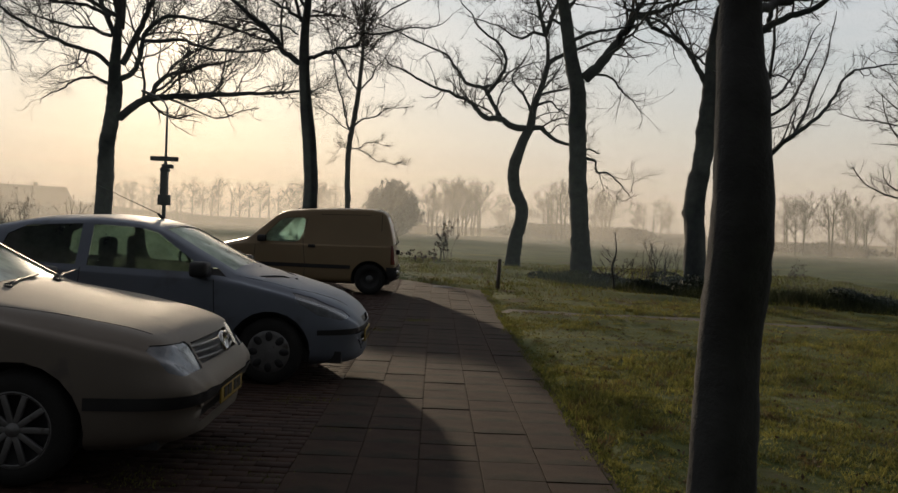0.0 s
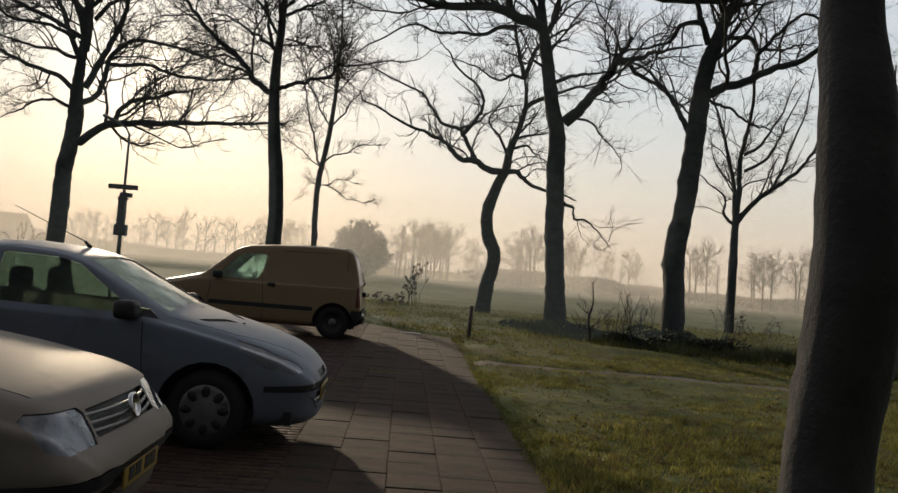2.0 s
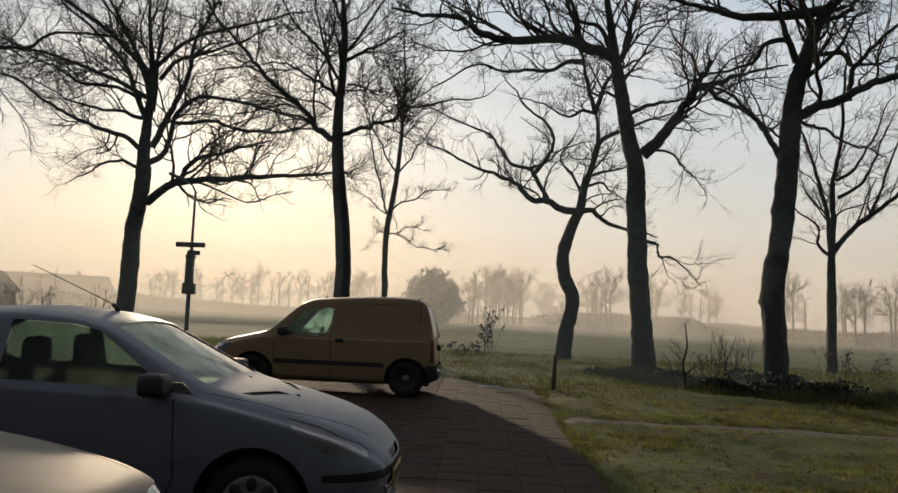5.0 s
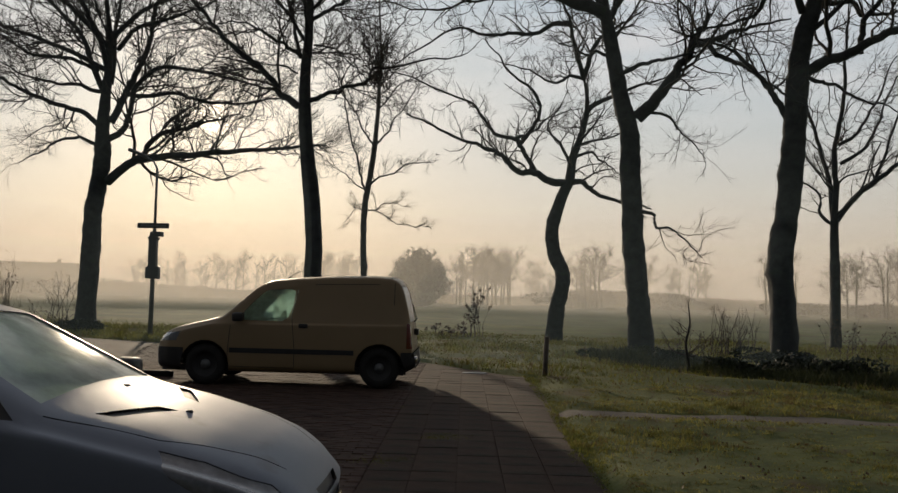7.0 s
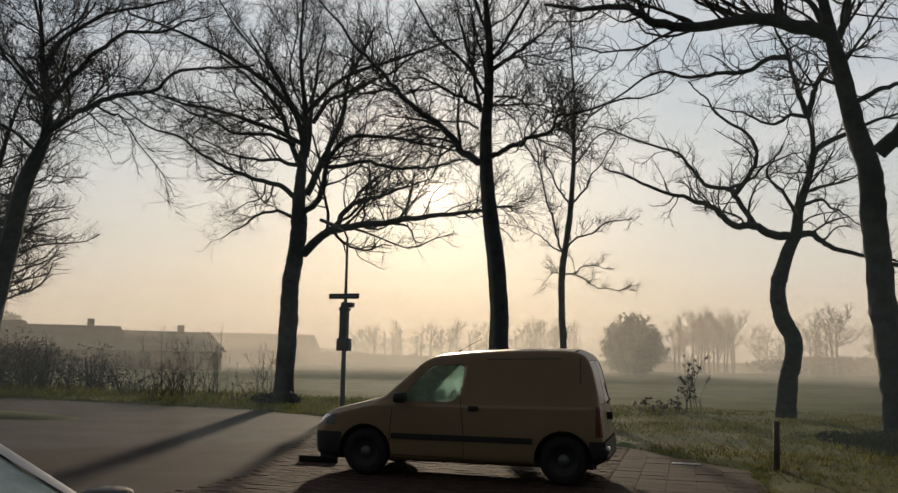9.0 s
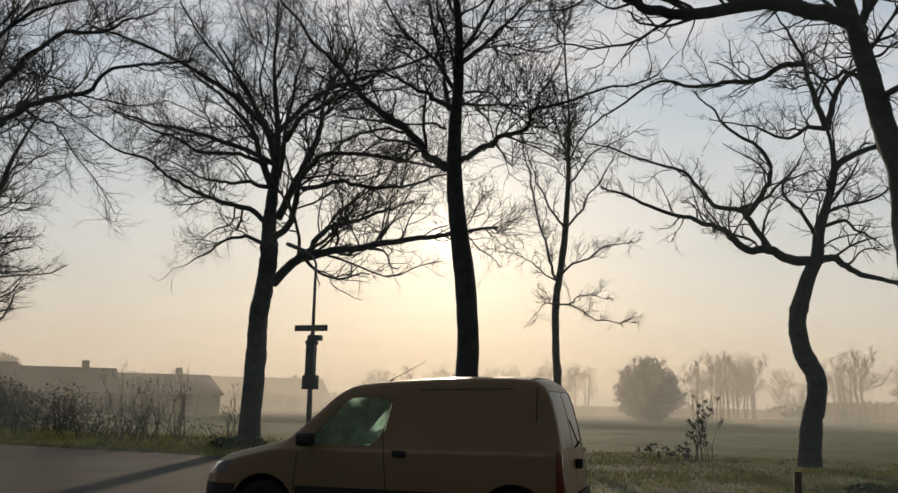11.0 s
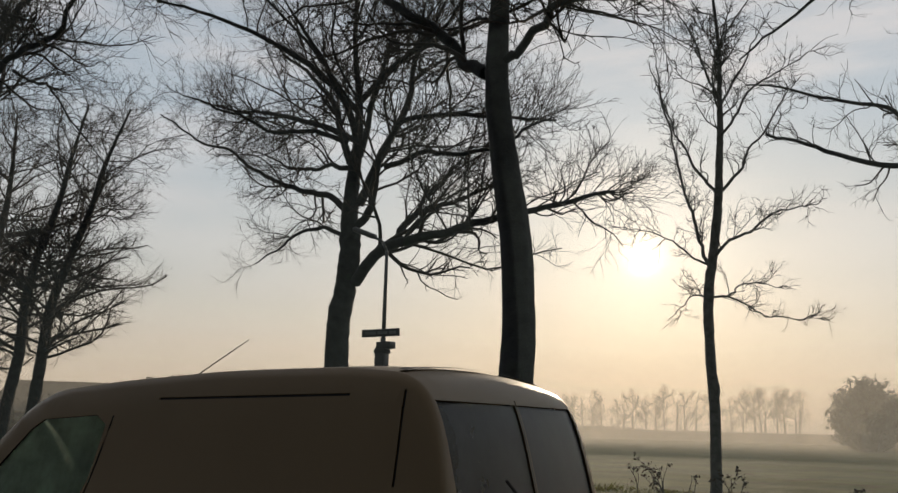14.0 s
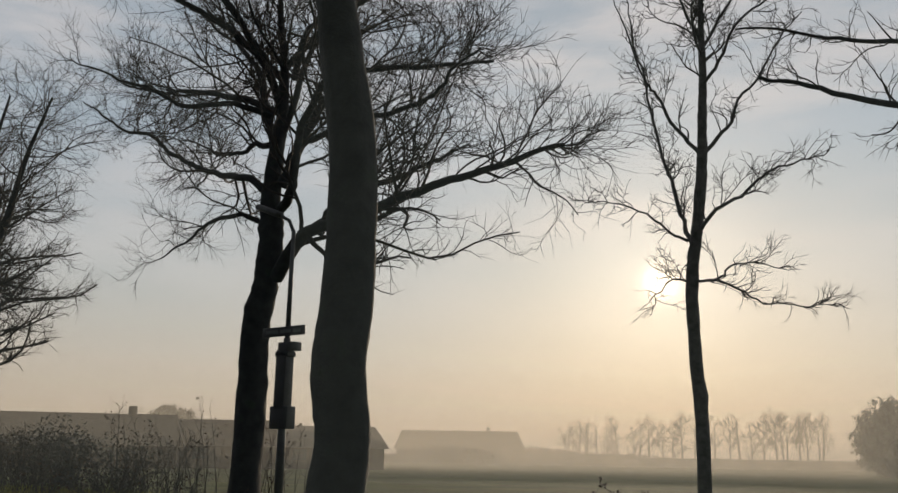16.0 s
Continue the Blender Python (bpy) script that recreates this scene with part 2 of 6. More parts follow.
def distance_out(x, y, poly):
    """Signed distance to a polygon, positive outside."""
    best = np.full(x.shape, 1e9)
    inside = np.zeros(x.shape, dtype=bool)
    for (ax, ay), (bx, by) in zip(poly, poly[1:] + poly[:1]):
        ex, ey = bx - ax, by - ay
        t = np.clip(((x - ax) * ex + (y - ay) * ey) / (ex * ex + ey * ey), 0, 1)
        best = np.minimum(best, np.hypot(x - ax - t * ex, y - ay - t * ey))
        cross = ((ay > y) != (by > y))
        inside ^= cross & (x < (bx - ax) * (y - ay) / (by - ay + 1e-12) + ax)
    return np.where(inside, -best, best)


def wavy(x, y, seed=0):
    """Cheap smooth unevenness, about -1 to 1."""
    r = np.random.RandomState(seed)
    z = np.zeros_like(x)
    for k in range(14):
        f = 0.35 * 1.38 ** k
        a = r.uniform(0, 6.28)
        z += np.sin((x * math.cos(a) + y * math.sin(a)) * f + r.uniform(0, 6.28)) / (k + 2) ** 0.8
    return z / 2.6


DITCH = [(-1.5, 30.0), (2.3, 24.2), (4.3, 21.1), (8.4, 19.6), (20.0, 18.5), (60.0, 17.5)]


def to_line(x, y, line):
    best = np.full(np.shape(x), 1e9)
    for (ax, ay), (bx, by) in zip(line, line[1:]):
        ex, ey = bx - ax, by - ay
        t = np.clip(((x - ax) * ex + (y - ay) * ey) / (ex * ex + ey * ey), 0, 1)
        best = np.minimum(best, np.hypot(x - ax - t * ex, y - ay - t * ey))
    return best


def ground_height(x, y):
    x, y = np.asarray(x, float), np.asarray(y, float)
    out = distance_out(x, y, PAVED)
    edge = np.clip(out / 0.18, 0, 1)
    near = np.clip(1.4 - np.hypot(x, y - 15) / 90, 0, 1)
    path = np.abs(y - 14.85 - 0.05 * x - 0.08 * np.sin(x * 0.7))
    even = 1 - np.exp(-(path / 0.55) ** 4) * np.clip((x - 0.3) / 0.8, 0, 1)
    even = np.where(path < 0.4, even * 0.15, even)
    lawn = 0.025 + even * (0.034 * wavy(x, y, 3) + 0.052 * wavy(x * 4, y * 4, 5))
    lawn = lawn - 0.30 * np.clip((x - 4) / 9, 0, 1) * np.clip((y - 12) / 12, 0, 1)
    trench = to_line(x, y, DITCH)
    fade = np.clip((x + 1.0) / 4, 0, 1)
    lawn = lawn - fade * 0.42 * np.exp(-(trench / 0.75) ** 2) + fade * 0.07 * np.exp(-((trench - 1.6) / 0.5) ** 2)
    lawn = lawn - 0.05 * np.exp(-(path / 0.33) ** 2) * np.clip((x - 0.3) / 0.8, 0, 1)
    return near * lawn * edge - 0.07 * (1 - edge) + (1 - near) * -0.05


def spread(lo, hi, step, far):
    fine = np.arange(lo, hi + step / 2, step)
    grow_by, d, outs = 1.16, step, []
    p = 0.0
    while p < far:
        d *= grow_by
        p += d
        outs.append(p)
    outs = np.array(outs)
    return np.concatenate([lo - outs[::-1], fine, hi + outs])


def grid_faces(nx, ny):
    i = np.arange(nx - 1)[:, None] * ny + np.arange(ny - 1)[None, :]
    i = i.ravel()
    return np.stack([i, i + ny, i + ny + 1, i + 1], axis=1)


gx, gy = spread(-30.0, 14.0, 0.23, 1500.0), spread(2.0, 38.0, 0.20, 1500.0)
GX, GY = np.meshgrid(gx, gy, indexing="ij")
ground = new("ground", mesh_from("ground", np.stack([GX, GY, ground_height(GX, GY)], -1).reshape(-1, 3), grid_faces(len(gx), len(gy)), SOIL))
tagged(ground, "dewy uneven meadow grass and soil reaching to the horizon", "ground", kind="structure")


def flat_sheet(name, outline, z, material, label, category):
    bm = bmesh.new()
    bmesh.ops.contextual_create(bm, geom=[bm.verts.new((x, y, z)) for x, y in outline])
    bmesh.ops.triangulate(bm, faces=bm.faces[:])
    me = bpy.data.meshes.new(name)
    bm.to_mesh(me)
    bm.free()
    me.materials.append(material)
    return tagged(new(name, me), label, category, kind="structure")


ROAD_EDGE = [(-6.4, -8.0), (-6.4, 16.0), (-9.16, 23.3), (-10.05, 26.25)]
road = flat_sheet("road", ROAD_EDGE + PAVED[11:], -0.008, ASPHALT, "worn grey asphalt road with dark tyre tracks", "road")
pavement = flat_sheet("pavement", PAVED[:11] + ROAD_EDGE[::-1], -0.010, JOINT, "paved parking strip and footway with sandy mossy joints", "pavement")


# ---- trees ----
def smooth_line(points, per=6):
    """Points along a smooth curve through the given ones."""
    p = np.asarray(points, float)
    p = np.concatenate([[2 * p[0] - p[1]], p, [2 * p[-1] - p[-2]]])
    t = np.linspace(0, 1, per, endpoint=False)[:, None]
    out = []
    for a, b, c, d in zip(p, p[1:], p[2:], p[3:]):
        out.append(0.5 * (2 * b + (c - a) * t + (2 * a - 5 * b + 4 * c - d) * t * t + (3 * b - a - 3 * c + d) * t ** 3))
    return np.concatenate(out + [p[-2:-1]])


def tubes(P, R, sides):
    """Vertices and faces of many tapered tubes at once: P is tubes x points x 3, R is tubes x points."""
    n, k = P.shape[:2]
    tan = np.gradient(P, axis=1)
    tan /= np.linalg.norm(tan, axis=2, keepdims=True) + 1e-9
    ref = np.where(np.abs(tan[:, :1, 2:]) > 0.85, np.array([1.0, 0, 0]), np.array([0, 0, 1.0]))
    ref = np.broadcast_to(ref, tan.shape)
    a = np.cross(tan, ref)
    a /= np.linalg.norm(a, axis=2, keepdims=True) + 1e-9
    b = np.cross(tan, a)
    ang = np.arange(sides) * 2 * np.pi / sides
    ring = a[:, :, None] * np.cos(ang)[:, None] + b[:, :, None] * np.sin(ang)[:, None]
    V = P[:, :, None] + ring * R[:, :, None, None]
    idx = np.arange(n * k * sides).reshape(n, k, sides)
    lo, hi = idx[:, :-1], idx[:, 1:]
    F = np.stack([lo, np.roll(lo, -1, 2), np.roll(hi, -1, 2), hi], -1).reshape(-1, 4)
    return V.reshape(-1, 3), F


def sprout(rng, P, R, per_metre, length, angle, points, lift, wiggle, start=0.2, thin=0.45, tip=0.003, ref=0.0):
    """Side shoots along the given branches."""
    seg = np.linalg.norm(np.diff(P, axis=1), axis=2)
    total = seg.sum(1)
    count = np.maximum(rng.poisson(total * per_metre * (1 - start)), 1)
    who = np.repeat(np.arange(len(P)), count)
    t = start + (1 - start) * rng.rand(len(who)) ** 0.85
    f = t * (P.shape[1] - 1)
    i = np.minimum(f.astype(int), P.shape[1] - 2)
    u = (f - i)[:, None]
    at = P[who, i] * (1 - u) + P[who, i + 1] * u
    r = R[who, i] * (1 - u[:, 0]) + R[who, i + 1] * u[:, 0]
    along = P[who, i + 1] - P[who, i]
    along /= np.linalg.norm(along, axis=1, keepdims=True) + 1e-9
    side = rng.normal(size=along.shape)
    side[:, 2] += 0.3
    side -= along * (side * along).sum(1, keepdims=True)
    side /= np.linalg.norm(side, axis=1, keepdims=True) + 1e-9
    a = np.radians(angle) * rng.uniform(0.7, 1.3, len(who))[:, None]
    d = along * np.cos(a) + side * np.sin(a)
    ln = length * rng.uniform(0.45, 1.25, len(who)) * (1.15 - 0.55 * t)
    if ref:
        ln = ln * np.clip((r / ref) ** 0.7, 0.35, 1.25)
    out = np.empty((len(who), points, 3))
    out[:, 0] = at
    bend = rng.normal(size=d.shape) * wiggle
    turn = rng.uniform(0, 6.28, (len(who), 1))
    for k in range(1, points):
        d = d + rng.normal(size=d.shape) * wiggle * 0.7 + bend * 0.75 * np.sin(turn + k * 7.5 / points) + np.array([0, 0, lift])
        d /= np.linalg.norm(d, axis=1, keepdims=True)
        out[:, k] = out[:, k - 1] + d * (ln / (points - 1))[:, None]
    r0 = np.clip(r * thin * rng.uniform(0.7, 1.2, len(who)), tip, None)
    return out, r0[:, None] * np.linspace(1, 0.35, points)[None] + 0.0004


def trunk_mesh(name, line, radii, material, seed, sides=18, flare=0.5, knobs=0, rugged=1.0):
    """A trunk with root flare, ridged bark and swellings."""
    P = smooth_line(line, 8)
    n = len(P)
    R = np.interp(np.linspace(0, 1, n), np.linspace(0, 1, len(radii)), radii)
    h = P[:, 2] - P[0, 2]
    R = R * (1 + flare * np.exp(-h / 0.32))
    V, F = tubes(P[None], R[None], sides)
    r = np.random.RandomState(seed)
    ang = np.tile(np.arange(sides) * 2 * np.pi / sides, n)
    zz = np.repeat(h, sides)
    rr = np.repeat(R, sides)
    mid = np.repeat(P, sides, axis=0)
    bumps = 0.05 * np.sin(3 * ang + 0.8 * zz + seed) + 0.04 * np.sin(5 * ang - 1.7 * zz) + rugged * 0.045 * r.normal(size=len(zz)) + rugged * 0.05 * np.sin(6.3 * zz + 2 * ang + seed) * np.sin(2.9 * zz + seed)
    bumps += 0.22 * np.exp(-zz / 0.25) * np.sin(5 * ang + seed)
    for k in range(knobs):
        kz, ka = r.uniform(0.8, 5.0), r.uniform(0, 6.28)
        bumps += 0.22 * np.exp(-((zz - kz) / 0.12) ** 2) * np.clip(np.cos(ang - ka), 0, 1) ** 2
    V = mid + (V - mid) * (1 + bumps)[:, None]
    return mesh_from(name, V, F, material), P, R


def limb(radius, away, *line):
    """One limb: its girth at the foot, how far it reaches away in depth, and its line (across, up)."""
    return radius, away, line


def bare_tree(name, at, trunk, radius, limbs, label, seed, bark=BARK, twig=TWIG, top=0.35, dense=1.0, fine=1.0, knobs=3, group="roadside trees",
              shoots=(2.7, 48), droop=0.0, flare=0.5, taper=(1.12, 1.0, 0.95, 0.72, 0.42, 0.16)):
    """A leafless tree: trunk and limbs along given lines (across, up), then ever finer branching."""
    rng = np.random.RandomState(seed)
    tree = thing(name, at, label, "tree", group)
    line = [(x, 0.25 * math.sin(k * 1.7 + seed) * (k > 1) * 0.3, z) for k, (x, z) in enumerate(trunk)]
    line[0] = (line[0][0], line[0][1], -0.25)
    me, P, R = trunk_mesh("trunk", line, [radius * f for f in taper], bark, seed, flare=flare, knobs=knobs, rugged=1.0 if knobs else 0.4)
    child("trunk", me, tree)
    curves, radii = [], []
    for r, away, pts in limbs:
        n = len(pts)
        stem = float(np.interp(pts[0][1], [q[2] for q in line], [q[1] for q in line]))
        l3 = [(x, stem + away * k / (n - 1) + 0.1 * math.sin(k * 2.1 + seed) * (k > 0), z) for k, (x, z) in enumerate(pts)]
        ahead = Vector(l3[-1]) - Vector(l3[-2])
        l3.append(tuple(Vector(l3[-1]) + ahead * min(1.0, 1.0 / ahead.length) + Vector((0, 0, -0.05))))
        L = smooth_line(l3, 5)
        L[3:] += np.cumsum(rng.normal(size=(len(L) - 3, 3)) * 0.024, axis=0)
        rr = r * np.linspace(1.05, 0.22, len(L))
        V, F = tubes(L[None], rr[None], 9)
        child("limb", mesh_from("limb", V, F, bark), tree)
        k = np.linspace(0, len(L) - 1, 16)
        curves.append(np.stack([np.interp(k, np.arange(len(L)), L[:, c]) for c in range(3)], -1))
        radii.append(np.interp(k, np.arange(len(L)), rr))
    # the top of the trunk branches like a limb
    keep = P[P[:, 2] > P[-1, 2] * 0.55]
    k = np.linspace(0, len(keep) - 1, 16)
    curves.append(np.stack([np.interp(k, np.arange(len(keep)), keep[:, c]) for c in range(3)], -1))
    radii.append(np.interp(k, np.arange(len(keep)), R[-len(keep):]) * 0.6)
    C, RR = np.stack(curves), np.stack(radii)
    p0, r0 = sprout(rng, C[-1:], RR[-1:] / 0.6, 1.5 * dense, shoots[0] * 1.5, 44, 16, 0.05, 0.10, 0.05, 0.42, 0.02)
    V, F = tubes(p0, r0, 6)
    tagged(child("upper_boughs", mesh_from("upper_boughs", V, F, bark), tree), kind="stuff")
    C, RR = np.concatenate([C, p0]), np.concatenate([RR, r0])
    p1, r1 = sprout(rng, C, RR, 3.0 * dense, shoots[0], shoots[1], 10, 0.04 - droop, 0.22, 0.10, 0.42, 0.010, 0.080)
    p2, r2 = sprout(rng, p1, r1, 4.4 * dense, shoots[0] * 0.40, 44, 6, 0.03 - droop, 0.26, 0.10, 0.56, 0.0060)
    p3, r3 = sprout(rng, p2, r2, 5.4 * fine, shoots[0] * 0.18, 42, 3, 0.01 - droop * 1.5, 0.24, 0.08, 0.65, 0.0042)
    for nm, (p, r), sides in (("branches", (p1, r1), 4), ("twigs", (p2, r2), 3), ("twig_tips", (p3, r3), 3)):
        V, F = tubes(p, r, sides)
        tagged(child(nm, mesh_from(nm, V, F, twig), tree), kind="stuff")
    return tree


bare_tree("oak_tree", (-14.47, 30.7, 0.0),
          [(0.00, 0.06), (0.06, 2.25), (0.11, 3.79), (0.20, 4.75), (0.30, 5.72), (0.33, 6.69), (0.36, 7.66), (0.37, 8.64), (0.36, 9.83), (0.26, 10.83), (0.12, 11.94), (0.10, 13.60), (0.05, 15.70)], 0.28, [
    limb(0.148, -1.5, (0.52, 4.89), (1.31, 5.39), (2.05, 5.55), (3.26, 5.58), (4.53, 5.60), (5.67, 5.69), (6.94, 5.75)),
    limb(0.096, 1.2, (1.66, 5.66), (1.93, 6.33), (2.45, 6.68), (3.05, 6.86), (3.76, 7.12)),
    limb(0.061, -1.0, (0.06, 6.12), (-0.44, 6.32), (-0.88, 6.13), (-1.41, 5.80)),
    limb(0.087, 1.0, (0.18, 6.74), (-0.51, 7.23), (-1.69, 7.54), (-2.79, 8.00), (-3.81, 8.58), (-4.98, 9.31), (-6.54, 9.95), (-7.91, 10.78)),
    limb(0.104, -1.0, (0.50, 6.29), (1.22, 6.58), (1.46, 7.16), (1.81, 8.07), (2.53, 8.37), (3.63, 8.36), (4.86, 8.00), (5.86, 7.72)),
    limb(0.122, 1.5, (0.60, 6.83), (1.01, 7.84), (1.28, 8.83), (1.49, 9.99), (1.60, 11.09), (2.02, 12.14)),
    limb(0.070, -2.0, (1.39, 7.72), (2.94, 7.56), (4.15, 7.17), (5.48, 7.17), (6.48, 7.11)),
    limb(0.070, 2.0, (0.12, 7.87), (-0.94, 8.14), (-2.37, 8.52), (-3.86, 9.06), (-5.30, 9.75)),
    limb(0.070, -2.0, (0.03, 8.57), (-0.59, 8.84), (-1.56, 8.83), (-2.31, 9.20), (-2.82, 9.37)),
    limb(0.096, 1.5, (0.21, 7.97), (-0.78, 9.72), (-1.79, 10.65), (-3.01, 11.66), (-4.29, 12.65)),
    limb(0.096, -1.5, (0.33, 8.65), (0.21, 9.90), (-0.07, 10.74), (-0.35, 11.47)),
    limb(0.087, 2.5, (0.50, 8.15), (0.26, 9.76), (-0.01, 11.37), (-0.36, 12.96)),
    limb(0.078, -2.0, (0.70, 9.31), (1.50, 9.76), (2.32, 9.88), (3.48, 10.02), (4.64, 10.24)),
    limb(0.085, 1.0, (0.30, 8.60), (-1.50, 9.50), (-3.40, 10.20), (-5.20, 10.80), (-6.60, 11.30)),
    limb(0.085, -2.5, (0.32, 9.40), (-1.00, 10.90), (-2.60, 11.90), (-4.40, 12.70)),
    limb(0.085, 2.0, (0.36, 9.60), (1.40, 10.90), (3.00, 11.80), (4.60, 12.60)),
], "broad leafless oak with a low forked crown beside the lamp post", 27, dense=1.38, shoots=(2.8, 48), taper=(1.12, 1.0, 0.92, 0.58, 0.32, 0.18, 0.08), flare=0.35, knobs=2)

bare_tree("oak_tree", (-4.82, 23.0, 0.0),
          [(-0.20, 0.10), (-0.17, 0.93), (-0.13, 1.45), (-0.11, 1.94), (-0.12, 2.50), (-0.22, 3.60), (-0.33, 4.56), (-0.42, 5.50), (-0.47, 6.50), (-0.42, 7.48), (-0.40, 8.47), (-0.52, 9.60), (-0.60, 10.90)], 0.195, [
    limb(0.082, 1.2, (-0.60, 5.70), (-1.10, 6.11), (-1.74, 6.77), (-2.43, 7.42), (-3.01, 8.02), (-3.82, 8.83), (-4.73, 9.94)),
    limb(0.049, -1.0, (-0.59, 6.91), (-0.87, 7.08), (-1.14, 7.14), (-1.45, 7.36), (-1.90, 7.46)),
    limb(0.057, -1.0, (-0.33, 5.82), (-0.03, 5.94), (0.46, 6.03), (0.79, 6.17), (1.16, 6.33), (1.40, 6.59), (1.79, 6.72), (2.60, 6.89)),
    limb(0.025, -1.0, (1.08, 6.68), (1.31, 6.83), (1.63, 7.05)),
    limb(0.049, 1.5, (-0.59, 6.86), (-1.11, 8.08), (-1.70, 9.51)),
    limb(0.037, -1.0, (-0.49, 7.44), (-0.39, 7.87), (-0.31, 8.31)),
    limb(0.049, -1.2, (-0.32, 7.76), (0.18, 7.88), (0.62, 7.83), (1.09, 7.95)),
    limb(0.025, 1.5, (-0.66, 6.48), (-1.23, 6.84), (-2.05, 7.13), (-2.75, 7.50)),
    limb(0.025, -1.5, (-0.28, 7.15), (0.39, 6.88), (0.97, 6.26)),
], "slender straight-trunked leafless oak with a high crown behind the van", 12, dense=1.5, flare=0.22, knobs=0)

bare_tree("birch_tree", (-5.66, 32.3, 0.0),
          [(0.00, 0.20), (0.04, 1.76), (0.00, 3.08), (0.00, 4.17), (0.07, 4.95), (0.23, 6.07), (0.33, 6.99), (0.37, 7.81), (0.36, 8.78), (0.40, 9.76), (0.32, 11.20), (0.25, 13.20)], 0.10, [
    limb(0.042, 0.8, (0.01, 4.88), (-0.22, 5.34), (-0.44, 6.10), (-0.73, 6.77), (-1.00, 7.97), (-1.27, 9.10), (-1.45, 10.00)),
    limb(0.037, -0.8, (0.26, 6.39), (0.08, 6.73), (-0.10, 7.28), (-0.24, 7.65), (-0.39, 8.38)),
    limb(0.037, -0.8, (0.10, 5.04), (0.40, 5.28), (0.89, 5.35), (1.37, 5.64), (1.92, 5.77)),
    limb(0.037, 0.8, (0.29, 6.41), (0.62, 6.91), (0.92, 7.48), (1.32, 8.35)),
    limb(0.026, -0.6, (-0.06, 4.94), (-0.34, 5.11), (-0.67, 5.38), (-1.30, 5.61)),
    limb(0.026, 0.6, (0.00, 4.22), (0.37, 4.26), (0.64, 4.45), (1.03, 4.49)),
    limb(0.021, -0.5, (0.00, 4.21), (-0.25, 4.24), (-0.41, 3.99)),
    limb(0.021, 0.5, (0.37, 4.22), (0.79, 4.05), (1.19, 3.93), (1.67, 3.90)),
    limb(0.032, 0.7, (0.38, 8.39), (0.64, 9.11), (1.02, 9.93)),
    limb(0.032, -0.7, (0.36, 8.51), (0.16, 9.17), (0.03, 9.90)),
    limb(0.032, -0.9, (0.35, 7.64), (0.80, 7.99), (1.28, 8.47), (1.83, 8.63)),
], "slim leafless birch with knobbly trunk and fine drooping twigs", 13, bark=BIRCH, dense=2.1, fine=1.3, knobs=6, shoots=(1.25, 40), droop=0.03, flare=0.25)

bare_tree("crooked_oak_tree", (0.74, 33.0, -0.05),
          [(0.00, -0.20), (0.08, 1.05), (0.26, 1.86), (0.25, 2.41), (0.00, 2.96), (-0.11, 3.61), (-0.05, 4.07), (0.18, 4.89), (0.44, 5.47), (0.53, 6.17), (0.78, 6.90), (0.97, 7.64), (0.99, 8.29), (0.87, 8.95)], 0.240, [
    limb(0.095, 0.8, (0.87, 8.92), (1.04, 9.65), (1.34, 10.32), (1.87, 10.72), (2.52, 11.05)),
    limb(0.085, -0.8, (0.85, 8.95), (0.56, 9.93), (0.38, 10.56), (0.09, 11.39)),
    limb(0.133, -0.8, (0.40, 5.35), (-0.28, 5.45), (-0.81, 5.76), (-1.29, 5.84), (-1.69, 6.22), (-1.88, 6.53), (-2.40, 6.74), (-3.03, 7.05), (-4.12, 7.62)),
    limb(0.085, 1.0, (-0.72, 5.77), (-1.10, 6.43), (-1.46, 6.97), (-2.17, 7.26), (-2.65, 7.73), (-3.17, 8.28), (-4.02, 8.69), (-5.03, 9.07)),
    limb(0.076, -1.0, (-1.24, 6.67), (-0.75, 7.29), (-0.56, 7.92), (-0.86, 8.55), (-1.53, 8.95), (-1.96, 9.54)),
    limb(0.057, 1.0, (-1.42, 6.87), (-0.83, 7.17), (-0.31, 7.59), (0.35, 7.93)),
    limb(0.104, -0.8, (0.49, 5.38), (0.95, 5.42), (1.40, 5.11), (2.02, 4.81), (2.58, 4.67)),
    limb(0.066, 1.0, (0.90, 8.91), (0.42, 9.05), (-0.06, 8.88), (-0.64, 9.10), (-1.49, 9.43)),
    limb(0.085, -1.2, (0.42, 10.84), (-0.09, 10.71), (-0.64, 10.37), (-1.60, 10.29), (-2.41, 10.11), (-3.31, 10.31), (-4.41, 9.68)),
    limb(0.095, 1.0, (1.00, 7.86), (1.51, 8.33), (2.26, 8.74), (3.20, 9.24)),
    limb(0.057, -1.0, (0.50, 5.90), (0.11, 6.69), (-0.24, 7.11), (-0.06, 7.48)),
    limb(0.057, 1.0, (0.60, 6.26), (1.20, 6.45), (1.76, 6.18)),
], "crooked leafless oak with an S-bent trunk and wide limbs", 14, dense=1.15, fine=1.1, shoots=(1.9, 55))

